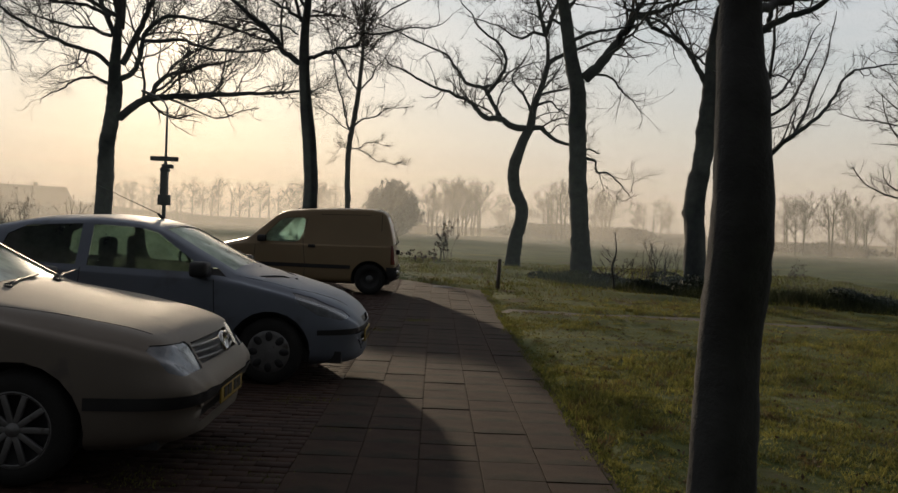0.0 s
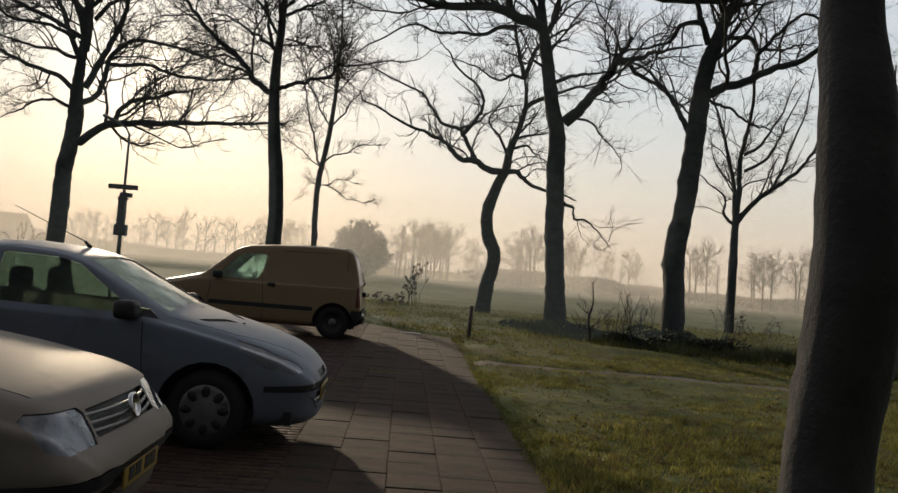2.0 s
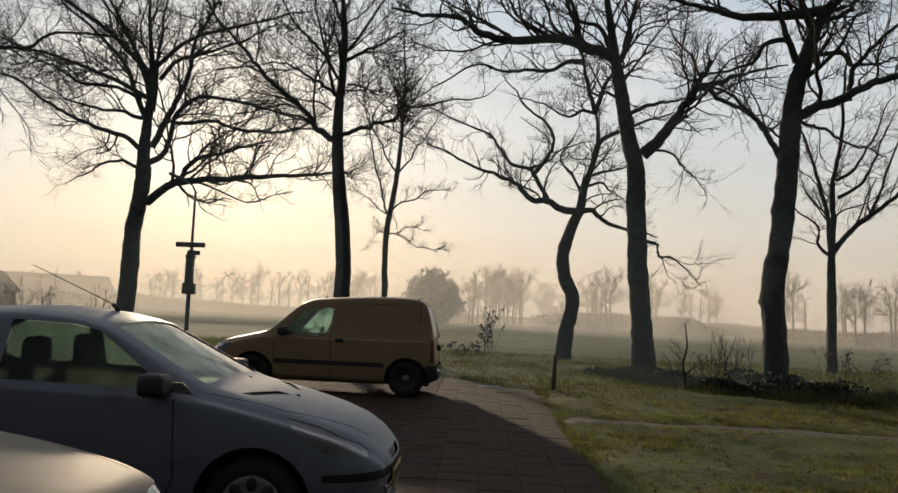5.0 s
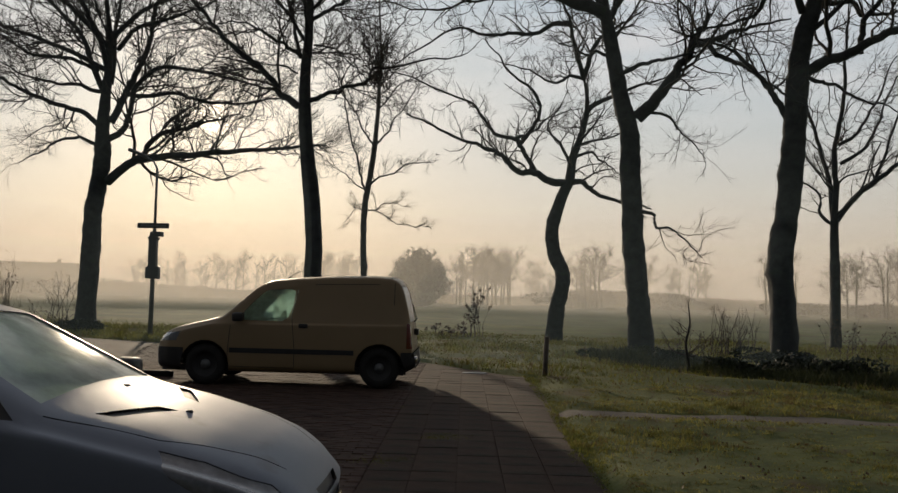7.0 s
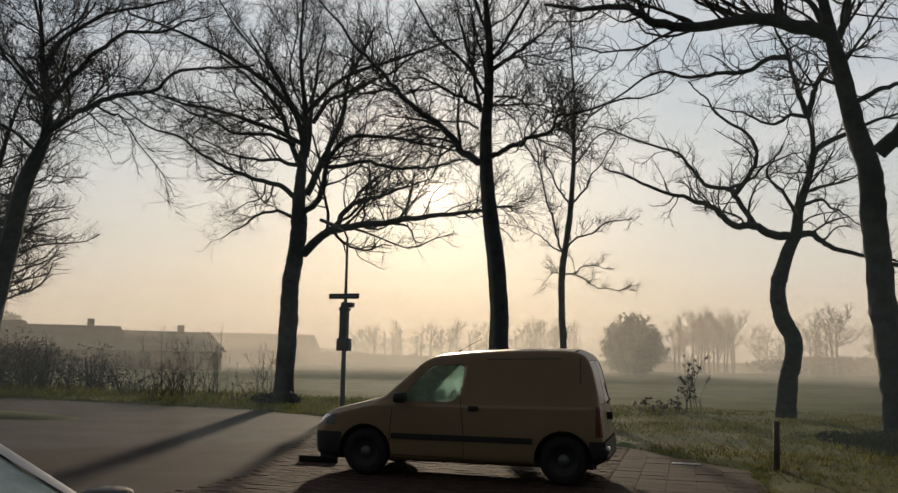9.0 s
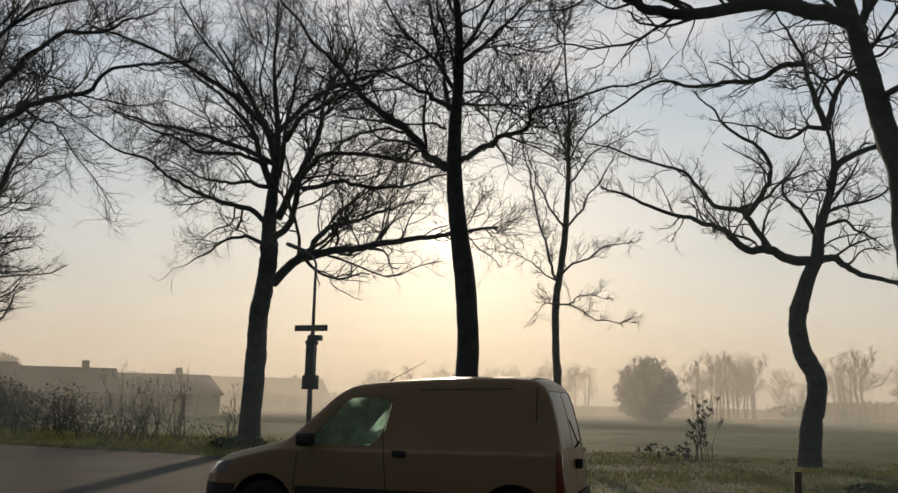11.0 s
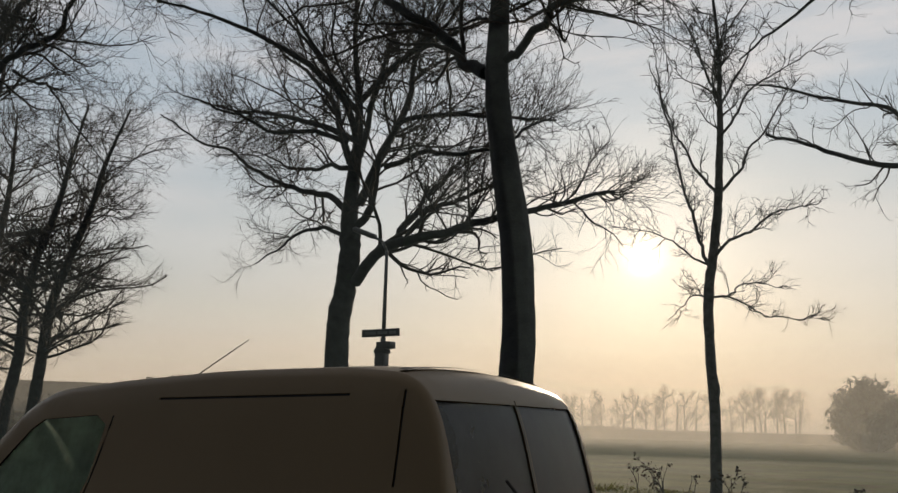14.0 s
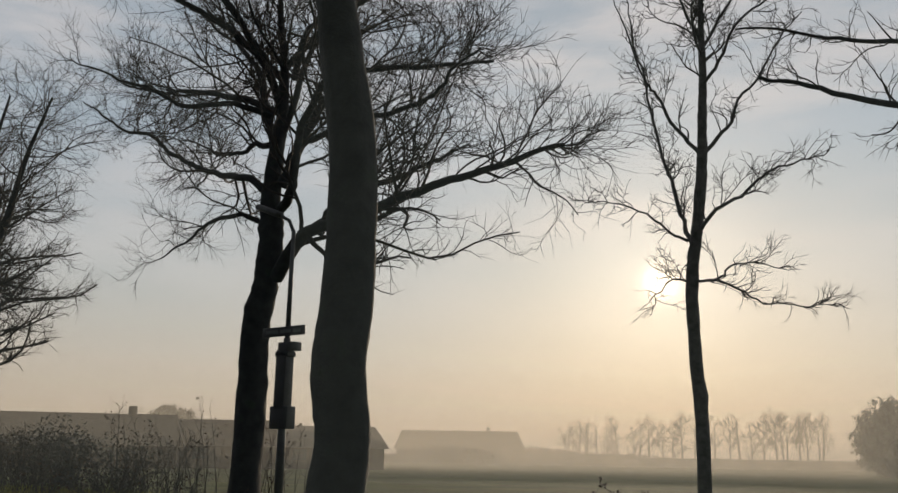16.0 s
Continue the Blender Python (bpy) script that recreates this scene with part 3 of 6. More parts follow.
bare_tree("oak_tree", (2.74, 25.35, 0.0),
          [(0.00, 0.13), (-0.10, 1.13), (-0.18, 1.91), (-0.26, 2.96), (-0.36, 4.40), (-0.42, 5.60), (-0.62, 6.46), (-0.84, 7.74), (-1.02, 8.54), (-1.18, 9.52), (-1.30, 10.40), (-1.40, 12.00)], 0.262, [
    limb(0.166, -0.5, (-0.22, 5.95), (0.22, 6.37), (0.59, 6.92), (0.83, 7.33), (1.01, 7.75), (1.19, 8.22)),
    limb(0.083, -1.5, (1.11, 7.83), (1.43, 7.65), (1.75, 7.25), (2.11, 6.91), (2.66, 6.41)),
    limb(0.083, 1.0, (1.13, 7.87), (1.89, 8.00), (2.46, 8.37), (3.17, 8.70)),
    limb(0.042, 1.0, (-0.09, 6.08), (0.52, 6.09), (0.87, 5.83), (1.30, 5.48)),
    limb(0.048, -1.0, (-0.11, 3.64), (0.16, 3.52), (0.30, 3.21), (0.58, 3.20), (0.88, 2.88)),
    limb(0.158, -1.0, (-1.04, 8.63), (-1.81, 8.79), (-2.38, 8.90), (-3.32, 8.78), (-4.42, 8.74), (-4.88, 9.05), (-5.39, 9.30), (-6.18, 9.48)),
    limb(0.095, 1.0, (-0.98, 8.38), (-0.71, 8.91), (-0.60, 9.77), (-0.29, 10.67)),
    limb(0.063, -1.0, (-0.80, 6.93), (-0.26, 7.21), (0.19, 7.24), (0.60, 7.33)),
    limb(0.071, 1.2, (-1.11, 8.70), (-1.50, 9.55), (-2.26, 10.07), (-2.49, 11.24)),
    limb(0.048, 1.0, (-0.80, 7.42), (-1.14, 7.68), (-1.53, 7.74), (-1.86, 7.94)),
], "tall leafless oak with straight trunk and heavy forked limbs", 15)

bare_tree("oak_tree", (5.67, 23.75, -0.2),
          [(0.00, -0.02), (-0.06, 1.50), (-0.12, 2.58), (0.03, 3.76), (0.10, 4.93), (0.18, 5.82), (0.27, 6.87), (0.39, 7.77), (0.55, 8.30), (0.76, 8.99), (1.09, 9.61), (1.50, 10.15), (1.70, 11.20), (1.80, 12.30)], 0.262, [
    limb(0.081, 1.0, (0.04, 5.74), (-0.20, 6.28), (-0.40, 6.84), (-0.67, 7.16), (-1.02, 7.58), (-1.69, 7.94)),
    limb(0.089, -0.8, (0.33, 8.24), (-0.01, 8.83), (-0.26, 9.35), (-0.45, 9.84)),
    limb(0.126, -1.2, (0.40, 6.90), (0.82, 7.04), (1.33, 7.10), (1.65, 7.36), (2.12, 7.57), (2.47, 7.72), (2.80, 8.10), (3.19, 8.56), (3.71, 9.05)),
    limb(0.067, 1.0, (0.72, 8.46), (1.37, 8.46), (1.87, 8.32), (2.42, 8.34), (3.02, 8.56)),
    limb(0.074, -1.0, (1.61, 7.32), (1.60, 7.82), (1.81, 8.26), (2.07, 8.58), (2.53, 9.00), (3.00, 8.72)),
    limb(0.067, 1.2, (0.15, 8.83), (-0.35, 8.79), (-0.47, 8.49), (-0.96, 8.23), (-1.63, 8.09)),
    limb(0.133, -1.2, (1.12, 9.61), (0.09, 9.36), (-0.91, 9.30), (-1.54, 9.34), (-2.16, 9.34)),
    limb(0.067, 0.8, (0.96, 9.30), (1.66, 9.65), (1.84, 10.15)),
    limb(0.052, -1.0, (0.23, 6.71), (0.60, 6.61), (0.96, 6.37), (1.45, 5.99), (1.78, 5.83)),
], "leaning leafless oak with rough bark on the ditch bank", 16)

bare_tree("young_oak_tree", (10.13, 33.9, -0.3),
          [(0.00, -0.04), (0.00, 0.74), (0.00, 2.83), (-0.05, 4.50), (-0.02, 5.90), (0.02, 7.50)], 0.17, [
    limb(0.086, 0.8, (-0.07, 4.51), (-0.17, 5.79), (-0.31, 7.09), (-0.60, 7.97), (-0.81, 8.86), (-1.01, 9.54)),
    limb(0.097, -0.5, (-0.03, 4.51), (0.02, 6.41), (0.12, 7.89), (0.18, 9.57), (0.20, 10.82)),
    limb(0.097, -0.8, (0.01, 4.52), (0.58, 5.39), (1.32, 6.02), (2.05, 6.72), (2.44, 7.40), (2.89, 8.20), (3.62, 8.39)),
    limb(0.065, 0.8, (0.78, 5.52), (1.31, 6.11), (1.64, 6.90), (1.97, 7.70), (2.55, 9.17), (2.78, 10.21)),
    limb(0.065, 0.6, (0.16, 6.50), (1.03, 7.05), (1.57, 7.98), (2.02, 9.02)),
    limb(0.065, -0.6, (0.09, 7.12), (0.66, 7.50), (1.18, 8.14), (1.47, 9.07)),
    limb(0.065, 0.4, (-0.07, 4.41), (-0.54, 4.80), (-0.64, 5.45), (-1.36, 5.95)),
], "slim leafless tree forking into a wide V shape", 17, shoots=(1.8, 48))

bare_tree("oak_tree", (1.36, 3.33, 0.0),
          [(-0.03, 0.0), (-0.03, 0.5), (-0.02, 1.0), (-0.02, 1.5), (-0.03, 2.0), (-0.03, 2.4), (-0.03, 3.0), (-0.04, 4.2), (-0.07, 6.0)], 0.128, [
    limb(0.022, 0.8, (0.00, 2.40), (0.24, 2.54), (0.46, 2.64), (0.80, 2.78), (1.20, 3.00), (1.90, 3.50)),
    limb(0.050, 0.8, (-0.03, 2.40), (-0.15, 2.75), (-0.40, 3.20), (-0.70, 3.80), (-1.10, 4.60)),
], "near dark oak trunk standing in the grass beside the footway", 18, dense=0.8, flare=0.20, knobs=0, shoots=(1.0, 50))

bare_tree("oak_tree", (-18.1, 22.3, 0.0),
          [(0.00, 0.10), (0.20, 2.30), (0.70, 4.75), (0.98, 5.74), (1.22, 6.49), (1.46, 7.10), (1.44, 7.89), (1.22, 8.73), (0.98, 9.74), (0.63, 10.81)], 0.22, [
    limb(0.077, -1.0, (1.46, 7.03), (2.30, 7.38), (3.22, 7.43), (4.08, 7.66), (5.08, 7.66), (6.01, 7.89), (7.12, 7.85)),
    limb(0.069, 1.0, (1.50, 7.75), (2.22, 8.61), (3.02, 9.06), (3.55, 9.49), (4.46, 9.47), (5.25, 9.68)),
    limb(0.062, -1.0, (1.27, 8.52), (1.96, 9.30), (3.00, 9.51), (4.00, 9.55), (5.75, 9.45)),
    limb(0.031, 1.0, (2.96, 7.61), (3.20, 7.38), (3.43, 7.31), (3.83, 6.50)),
    limb(0.046, 1.0, (1.24, 7.92), (-0.24, 9.26), (-1.79, 10.44), (-4.26, 11.91)),
    limb(0.039, -1.5, (1.08, 9.30), (2.77, 9.58), (4.08, 9.70)),
    limb(0.046, 1.2, (1.26, 6.48), (-0.48, 7.49), (-2.59, 8.51), (-5.45, 9.65)),
], "big leaning leafless oak on the far roadside", 19, dense=1.55, taper=(1.12, 1.0, 0.8, 0.5, 0.3, 0.12))


def sapling(at, height, lean, seed, label, lush=1.0):
    """A thin roadside alder, all fine twigs."""
    rng = np.random.RandomState(seed)
    tree = thing("alder_tree", at, label, "tree", "roadside alders")
    line = [(lean * z * z / height / height + 0.08 * math.sin(z * 1.3 + seed), 0.08 * math.cos(z + seed), z) for z in np.linspace(0, height, 8)]
    me, P, R = trunk_mesh("trunk", line, [0.22, 0.18, 0.12, 0.03], BARK, seed, sides=10, flare=0.3)
    child("trunk", me, tree)
    k = np.linspace(len(P) * 0.24, len(P) - 1, 16)
    C = np.stack([np.interp(k, np.arange(len(P)), P[:, c]) for c in range(3)], -1)[None]
    RR = np.interp(k, np.arange(len(P)), R)[None]
    p1, r1 = sprout(rng, C, RR, 7.5 * lush, 3.4, 62, 8, 0.02, 0.22, 0.0, 0.34, 0.011)
    p2, r2 = sprout(rng, p1, r1, 5.6 * lush, 1.3, 48, 5, 0.0, 0.28, 0.15, 0.55, 0.0072)
    p3, r3 = sprout(rng, p2, r2, 4.6, 0.48, 45, 3, -0.02, 0.25, 0.15, 0.7, 0.0055)
    for nm, (p, r), sides in (("branches", (p1, r1), 5), ("twigs", (p2, r2), 3), ("twig_tips", (p3, r3), 3)):
        V, F = tubes(p, r, sides)
        tagged(child(nm, mesh_from(nm, V, F, TWIG), tree), kind="stuff")
    return tree


for k, (x, y, h, lean) in enumerate(((-31.4, 31.0, 12.5, 0.3), (-29.5, 31.0, 12.0, 3.0), (-28.4, 31.2, 11.5, 4.0), (-34.6, 31.4, 11.0, 0.8))):
    sapling((x, y, 0.0), h, lean, 40 + k, "thin leafless alder with fine twigs on the road verge")
for k, (x, y, h, lean) in enumerate(((19.5, 41.0, 13.0, -0.6), (23.5, 43.0, 11.0, 0.5))):
    sapling((x, y, -0.3), h, lean, 60 + k, "tall leafless tree with fine hanging twigs by the meadow", 0.75)


# ---- the distance: mist, far trees, farm roofs ----
def far_place(azimuth, d, from_x=0.2, from_y=8.0):
    a = radians(azimuth)
    return from_x + d * math.sin(a), from_y + d * math.cos(a)


def far_tree_kind(seed, height, spread_by, stems, low):
    """A small far tree of a few hundred branches."""
    rng = np.random.RandomState(seed)
    tree = thing("field_tree", (0, 0, -500), "leafless tree standing in the mist at the field's edge", "tree", "far field trees")
    C, RR = [], []
    for s in range(stems):
        a = rng.uniform(0, 6.28)
        lean = rng.uniform(0.02, 0.12) * height if stems > 1 else 0.03 * height
        z = np.linspace(0, height * rng.uniform(0.82, 0.95), 16)
        C.append(np.stack([math.cos(a) * (lean * (z / height) + 0.3 * (stems > 1)) + 0.05 * np.sin(z), math.sin(a) * lean * z / height, z], -1))
        RR.append(np.linspace(0.19, 0.04, 16) * height / 7)
    C, RR = np.stack(C), np.stack(RR)
    V, F = tubes(C, RR, 7)
    child("trunk", mesh_from("trunk", V, F, FAR_BARK), tree)
    p1, r1 = sprout(rng, C, RR, 3.2 / stems ** 0.5, spread_by * 1.35, 58, 9, 0.10, 0.20, low, 0.45, 0.040)
    p2, r2 = sprout(rng, p1, r1, 3.0, spread_by * 0.55, 45, 6, 0.05, 0.2, 0.15, 0.65, 0.030)
    p3, r3 = sprout(rng, p2, r2, 1.7, spread_by * 0.32, 45, 3, 0.03, 0.22, 0.1, 0.8, 0.024)
    for nm, (p, r) in (("branches", (p1, r1)), ("twigs", (p2, r2)), ("twig_tips", (p3, r3))):
        V, F = tubes(p, r, 3)
        tagged(child(nm, mesh_from(nm, V, F, FAR_BARK), tree), kind="stuff")
    return tree


kinds = [far_tree_kind(71, 7.5, 2.8, 1, 0.25), far_tree_kind(72, 7.0, 3.2, 2, 0.2), far_tree_kind(73, 8.5, 1.8, 3, 0.3), far_tree_kind(74, 6.5, 2.6, 1, 0.15), far_tree_kind(75, 8.0, 1.5, 1, 0.35)]
used = set()
rows = []
far_rng = random.Random(5)
for a0, a1, count, d, size, which in ((-26.5, -11.5, 24, 165, 1.05, (0, 3, 0, 4, 1)), (-5.6, -1.6, 11, 128, 1.05, (0, 4, 1, 3)), (-0.6, 1.8, 4, 150, 0.9, (0, 3)),
                                      (2.4, 4.6, 3, 118, 1.0, (1, 0)), (6.0, 7.6, 3, 125, 0.95, (0, 1)), (8.8, 11.5, 5, 165, 0.95, (0, 4)), (14.6, 17.0, 4, 105, 0.95, (0, 4)),
                                      (19.0, 20.8, 3, 92, 0.88, (1, 0)), (22.0, 24.5, 4, 92, 0.85, (1, 3)), (25.0, 38.0, 12, 105, 0.9, (0, 1, 3)), (-70.0, -63.0, 5, 110, 0.9, (0, 1))):
    for k in range(count):
        az = a0 + (a1 - a0) * (k + far_rng.uniform(0.2, 0.8)) / count
        x, y = far_place(az, d * far_rng.uniform(0.93, 1.08))
        rows.append((kinds[far_rng.choice(which)], x, y, size * far_rng.uniform(0.78, 1.08), far_rng.uniform(0, 360)))
for kind_tree, x, y, size, turn in rows:
    m = pose(x, y, -0.05, 0, 0, turn)
    if kind_tree not in used:
        used.add(kind_tree)
        kind_tree.matrix_basis = m
        kind_tree.scale = (size, size, size)
    else:
        twin = copy_thing(kind_tree, m)
        twin.scale = (size, size, size)


def leafy_mass(name, at, rx, ry, h, count, leaf, material, label, category, seed, lumps=9, flat=0.0, group=""):
    """A dense crown: clumps of leaf blades over lumpy ground plan, with gaps at its rim."""
    rng = np.random.RandomState(seed)
    ob = thing(name, at, label, category, group)
    c = rng.normal(size=(lumps, 3)) * np.array([rx * (0.42 if rx > h else 0.22), ry * 0.24, h * 0.11]) + np.array([0, 0, h * 0.5])
    c[:, :2] *= 0.9
    c[0] = (0, 0, h * 0.48)
    s = rng.uniform(0.40, 0.66, lumps)
    s[0] = 0.80 if rx < h else 0.6
    who = rng.choice(lumps, count, p=s ** 2 / (s ** 2).sum())
    d = rng.normal(size=(count, 3))
    d /= np.linalg.norm(d, axis=1, keepdims=True)
    rad = rng.uniform(0.55, 1.0, count)[:, None] ** 0.6
    p = c[who] + d * rad * s[who][:, None] * np.array([rx, ry, h * 0.5])
    p[:, 2] = np.abs(p[:, 2])
    a = rng.normal(size=(count, 3))
    a /= np.linalg.norm(a, axis=1, keepdims=True)
    b = np.cross(a, rng.normal(size=(count, 3)))
    b /= np.linalg.norm(b, axis=1, keepdims=True)
    ln = leaf * rng.uniform(0.6, 1.4, count)[:, None]
    V = np.stack([p - a * ln, p + b * ln * 0.45, p + a * ln, p - b * ln * 0.45], 1).reshape(-1, 3)
    F = np.arange(count * 4).reshape(-1, 4)
    tagged(child("leaves", mesh_from("leaves", V, F, material, False), ob), kind="stuff")
    bm = bmesh.new()
    for k in range(5):
        q = rng.normal(size=2) * 0.1
        rod(bm, (q[0], q[1], -0.1), (q[0] * 6 * rx * 0.4, q[1] * 6 * ry * 0.4, h * 0.75), 0.03 * h, 0.01 * h, 6)
    part("stems", bm, FAR_BARK, ob)
    return ob




def dome_tree(name, at, radius, height, label, seed):
    """A far broad-headed tree, twiggy to the ground: ascending stems, each with its spray of branches."""
    rng = np.random.RandomState(seed)
    ob = thing(name, at, label, "tree")
    n = 64
    a = rng.uniform(0, 6.28, n)
    out = rng.rand(n) ** 0.6
    t = np.linspace(0, 1, 12)[None]
    top = height * np.sqrt(np.clip(1 - (0.93 * out) ** 2, 0.06, 1)) * rng.uniform(0.80, 0.96, n)
    reach = radius * out * 0.92
    X = np.cos(a)[:, None] * reach[:, None] * t ** 0.42
    Y = np.sin(a)[:, None] * reach[:, None] * t ** 0.42
    C = np.stack([X, Y, top[:, None] * t ** 1.1], -1)
    RR = np.linspace(0.15, 0.035, 12)[None] * np.ones((n, 1))
    V, F = tubes(C, RR, 5)
    tagged(child("stems", mesh_from("stems", V, F, FAR_BARK), ob), kind="stuff")
    p1, r1 = sprout(rng, C, RR, 3.0, 1.5, 46, 6, 0.08, 0.2, 0.12, 0.5, 0.035)
    p2, r2 = sprout(rng, p1, r1, 4.0, 0.75, 46, 3, 0.05, 0.25, 0.1, 0.7, 0.03)
    for nm, (p, r) in (("branches", (p1, r1)), ("twigs", (p2, r2))):
        V, F = tubes(p, r, 3)
        tagged(child(nm, mesh_from(nm, V, F, FAR_BARK), ob), kind="stuff")
    tips = p2[:, -1]
    pick = rng.choice(len(tips), 15000)
    q = tips[pick] + rng.normal(size=(len(pick), 3)) * 0.16
    d = rng.normal(size=q.shape)
    d /= np.linalg.norm(d, axis=1, keepdims=True)
    e = np.cross(d, rng.normal(size=q.shape))
    e /= np.linalg.norm(e, axis=1, keepdims=True)
    ln = 0.16 * rng.uniform(0.6, 1.4, len(q))[:, None]
    V = np.stack([q - d * ln, q + e * ln * 0.5, q + d * ln, q - e * ln * 0.5], 1).reshape(-1, 3)
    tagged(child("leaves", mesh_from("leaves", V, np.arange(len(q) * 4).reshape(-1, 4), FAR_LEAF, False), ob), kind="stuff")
    return ob


dome_tree("dome_tree", (-13.3, 103.4, -0.1), 3.7, 6.6, "broad dome-headed tree in the mist, leaf colour lightened for haze", 81)
x, y = far_place(-50.5, 97, 0.2, 12.6)
leafy_mass("field_shrub_tree", (x, y, 0.0), 3.6, 3.0, 6.6, 5000, 0.22, FAR_BARK, "round-headed dense tree beside the farm in the mist", "tree", 82)
for k, (az, d, rx, h) in enumerate(((3.4, 120, 9, 2.6), (8.0, 135, 8, 2.4), (9.0, 125, 2.4, 2.6), (12.0, 140, 9, 2.2), (17.5, 110, 6, 1.6), (-24.0, 165, 14, 2.4), (-28.5, 150, 10, 3.0), (-33.0, 140, 7, 3.4), (22, 100, 7, 1.5),
                                    (-57, 92, 8, 3.6), (-61.5, 88, 8, 3.8), (-65, 88, 7, 3.5))):
    x, y = far_place(az, d, 0.2, 8.0 if az > -50 else 12.6)
    leafy_mass("hedge", (x, y, -0.1), rx, 2.0, h, 3000, 0.30, FAR_BARK, "low leafless hedge dimmed by mist", "hedge", 90 + k, lumps=14, group="far hedges")


def farm(at, length, depth, wall, ridge, turn, label):
    """A long low farm: walls, tiled roof with overhang, chimney, windows."""
    ob = thing("farm_building", at, label, "house", "far farms", turn=turn)
    bm = bmesh.new()
    box(bm, -length / 2, length / 2, -depth / 2, depth / 2, -0.2, wall)
    part("wall", bm, FAR_WALL, ob, smooth=False)
    bm = bmesh.new()
    L, D = length / 2 + 0.4, depth / 2 + 0.4
    v = [bm.verts.new(p) for p in ((-L, -D, wall - 0.1), (L, -D, wall - 0.1), (L, D, wall - 0.1), (-L, D, wall - 0.1), (-L + 0.9, 0, ridge), (L - 0.9, 0, ridge))]
    for f in ((0, 1, 5, 4), (2, 3, 4, 5), (1, 2, 5), (3, 0, 4), (3, 2, 1, 0)):
        bm.faces.new([v[k] for k in f])
    roof = part("roof", bm, ROOF_TILE, ob, smooth=False)
    bm = bmesh.new()
    box(bm, length * 0.22, length * 0.22 + 0.6, -0.3, 0.3, ridge - 0.5, ridge + 0.6)
    part("chimney", bm, FAR_WALL, roof, smooth=False)
    for k in range(int(length // 4)):
        bm = bmesh.new()
        cx = -length / 2 + 2 + k * 4
        box(bm, cx - 0.55, cx + 0.55, -depth / 2 - 0.03, -depth / 2 + 0.03, 0.8, min(1.9, wall - 0.2))
        part("window", bm, SIGN_BLUE, ob, smooth=False)
    return ob


for az, d, length, wall, ridge, turn in ((-47.6, 81, 12, 1.9, 4.0, 40), (-42.0, 83, 13, 1.9, 3.7, 45), (-54.5, 79, 15, 1.8, 4.2, 48), (-33.5, 150, 20, 2.4, 5.2, 35)):
    x, y = far_place(az, d, 0.2, 12.6)
    farm((x, y, -0.1), length, 7.5, wall, ridge, turn, "low farm building with a tiled roof dimmed by mist")

# tinted sheets of ground mist between the meadow and the far trees, thinning upwards
# haze warmth is tinted in outwards; the nearest cool sheet imitates lens glare
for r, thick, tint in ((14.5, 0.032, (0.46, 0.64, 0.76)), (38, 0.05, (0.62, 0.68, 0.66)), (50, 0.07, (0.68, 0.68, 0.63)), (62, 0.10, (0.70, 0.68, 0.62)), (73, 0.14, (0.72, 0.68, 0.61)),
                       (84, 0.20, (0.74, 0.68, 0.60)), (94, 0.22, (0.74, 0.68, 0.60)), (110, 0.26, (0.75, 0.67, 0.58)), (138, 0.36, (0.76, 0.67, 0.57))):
    a = np.radians(np.linspace(-88, 62, 90))
    z = np.linspace(-0.3, 16.0, 12)
    A, Z = np.meshgrid(a, z, indexing="ij")
    V = np.stack([0.2 + r * np.sin(A), 8 + r * np.cos(A), Z], -1).reshape(-1, 3)
    bank = new("mist_bank", mesh_from("mist_bank", V, grid_faces(len(a), len(z)), haze_sheet_material("mist", thick, tint)))
    tagged(bank, "tinted sheet for pale morning ground mist over the meadow and veiling glare", "mist", "mist banks", "stuff")


# ---- parked cars ----
LOT = 4.55  # the parking strip's own direction, degrees
PAINT_BEIGE = surface("beige_metallic_paint", (0.165, 0.145, 0.123), (0.225, 0.196, 0.166), 1.3, 0.60, 0.04, 300, metal=0.6, spots=((0.13, 0.12, 0.11), 2.3, 0.62))
PAINT_BLUE = surface("blue_grey_metallic_paint", (0.135, 0.155, 0.195), (0.18, 0.205, 0.25), 1.5, 0.50, 0.04, 300, metal=0.35, spots=((0.12, 0.13, 0.155), 2.6, 0.6))
PAINT_VAN = surface("dull_cream_paint", (0.225, 0.160, 0.084), (0.28, 0.204, 0.113), 1.2, 0.48, 0.06, 200, coat=0.1)
PLASTIC = surface("black_plastic", (0.012, 0.012, 0.013), (0.030, 0.030, 0.032), 6, 0.6, 0.1, 120)
RUBBER = surface("tyre_rubber", (0.010, 0.010, 0.010), (0.024, 0.023, 0.022), 8, 0.85, 0.2, 120)
SEAT = surface("dark_seat_fabric", (0.012, 0.012, 0.014), (0.035, 0.034, 0.036), 10, 0.95, 0.1, 150)
ALLOY = surface("dusty_silver_wheel", (0.14, 0.14, 0.14), (0.25, 0.25, 0.25), 5, 0.45, 0.05, metal=0.5, spots=((0.08, 0.07, 0.06), 9, 0.6))
CHROME = surface("chrome", (0.50, 0.50, 0.50), (0.62, 0.62, 0.62), 5, 0.16, 0.0, metal=1.0)
LAMP = surface("headlamp_glass", (0.05, 0.056, 0.066), (0.15, 0.16, 0.18), 9, 0.15, 0.25, 40, metal=0.2, coat=1.0)
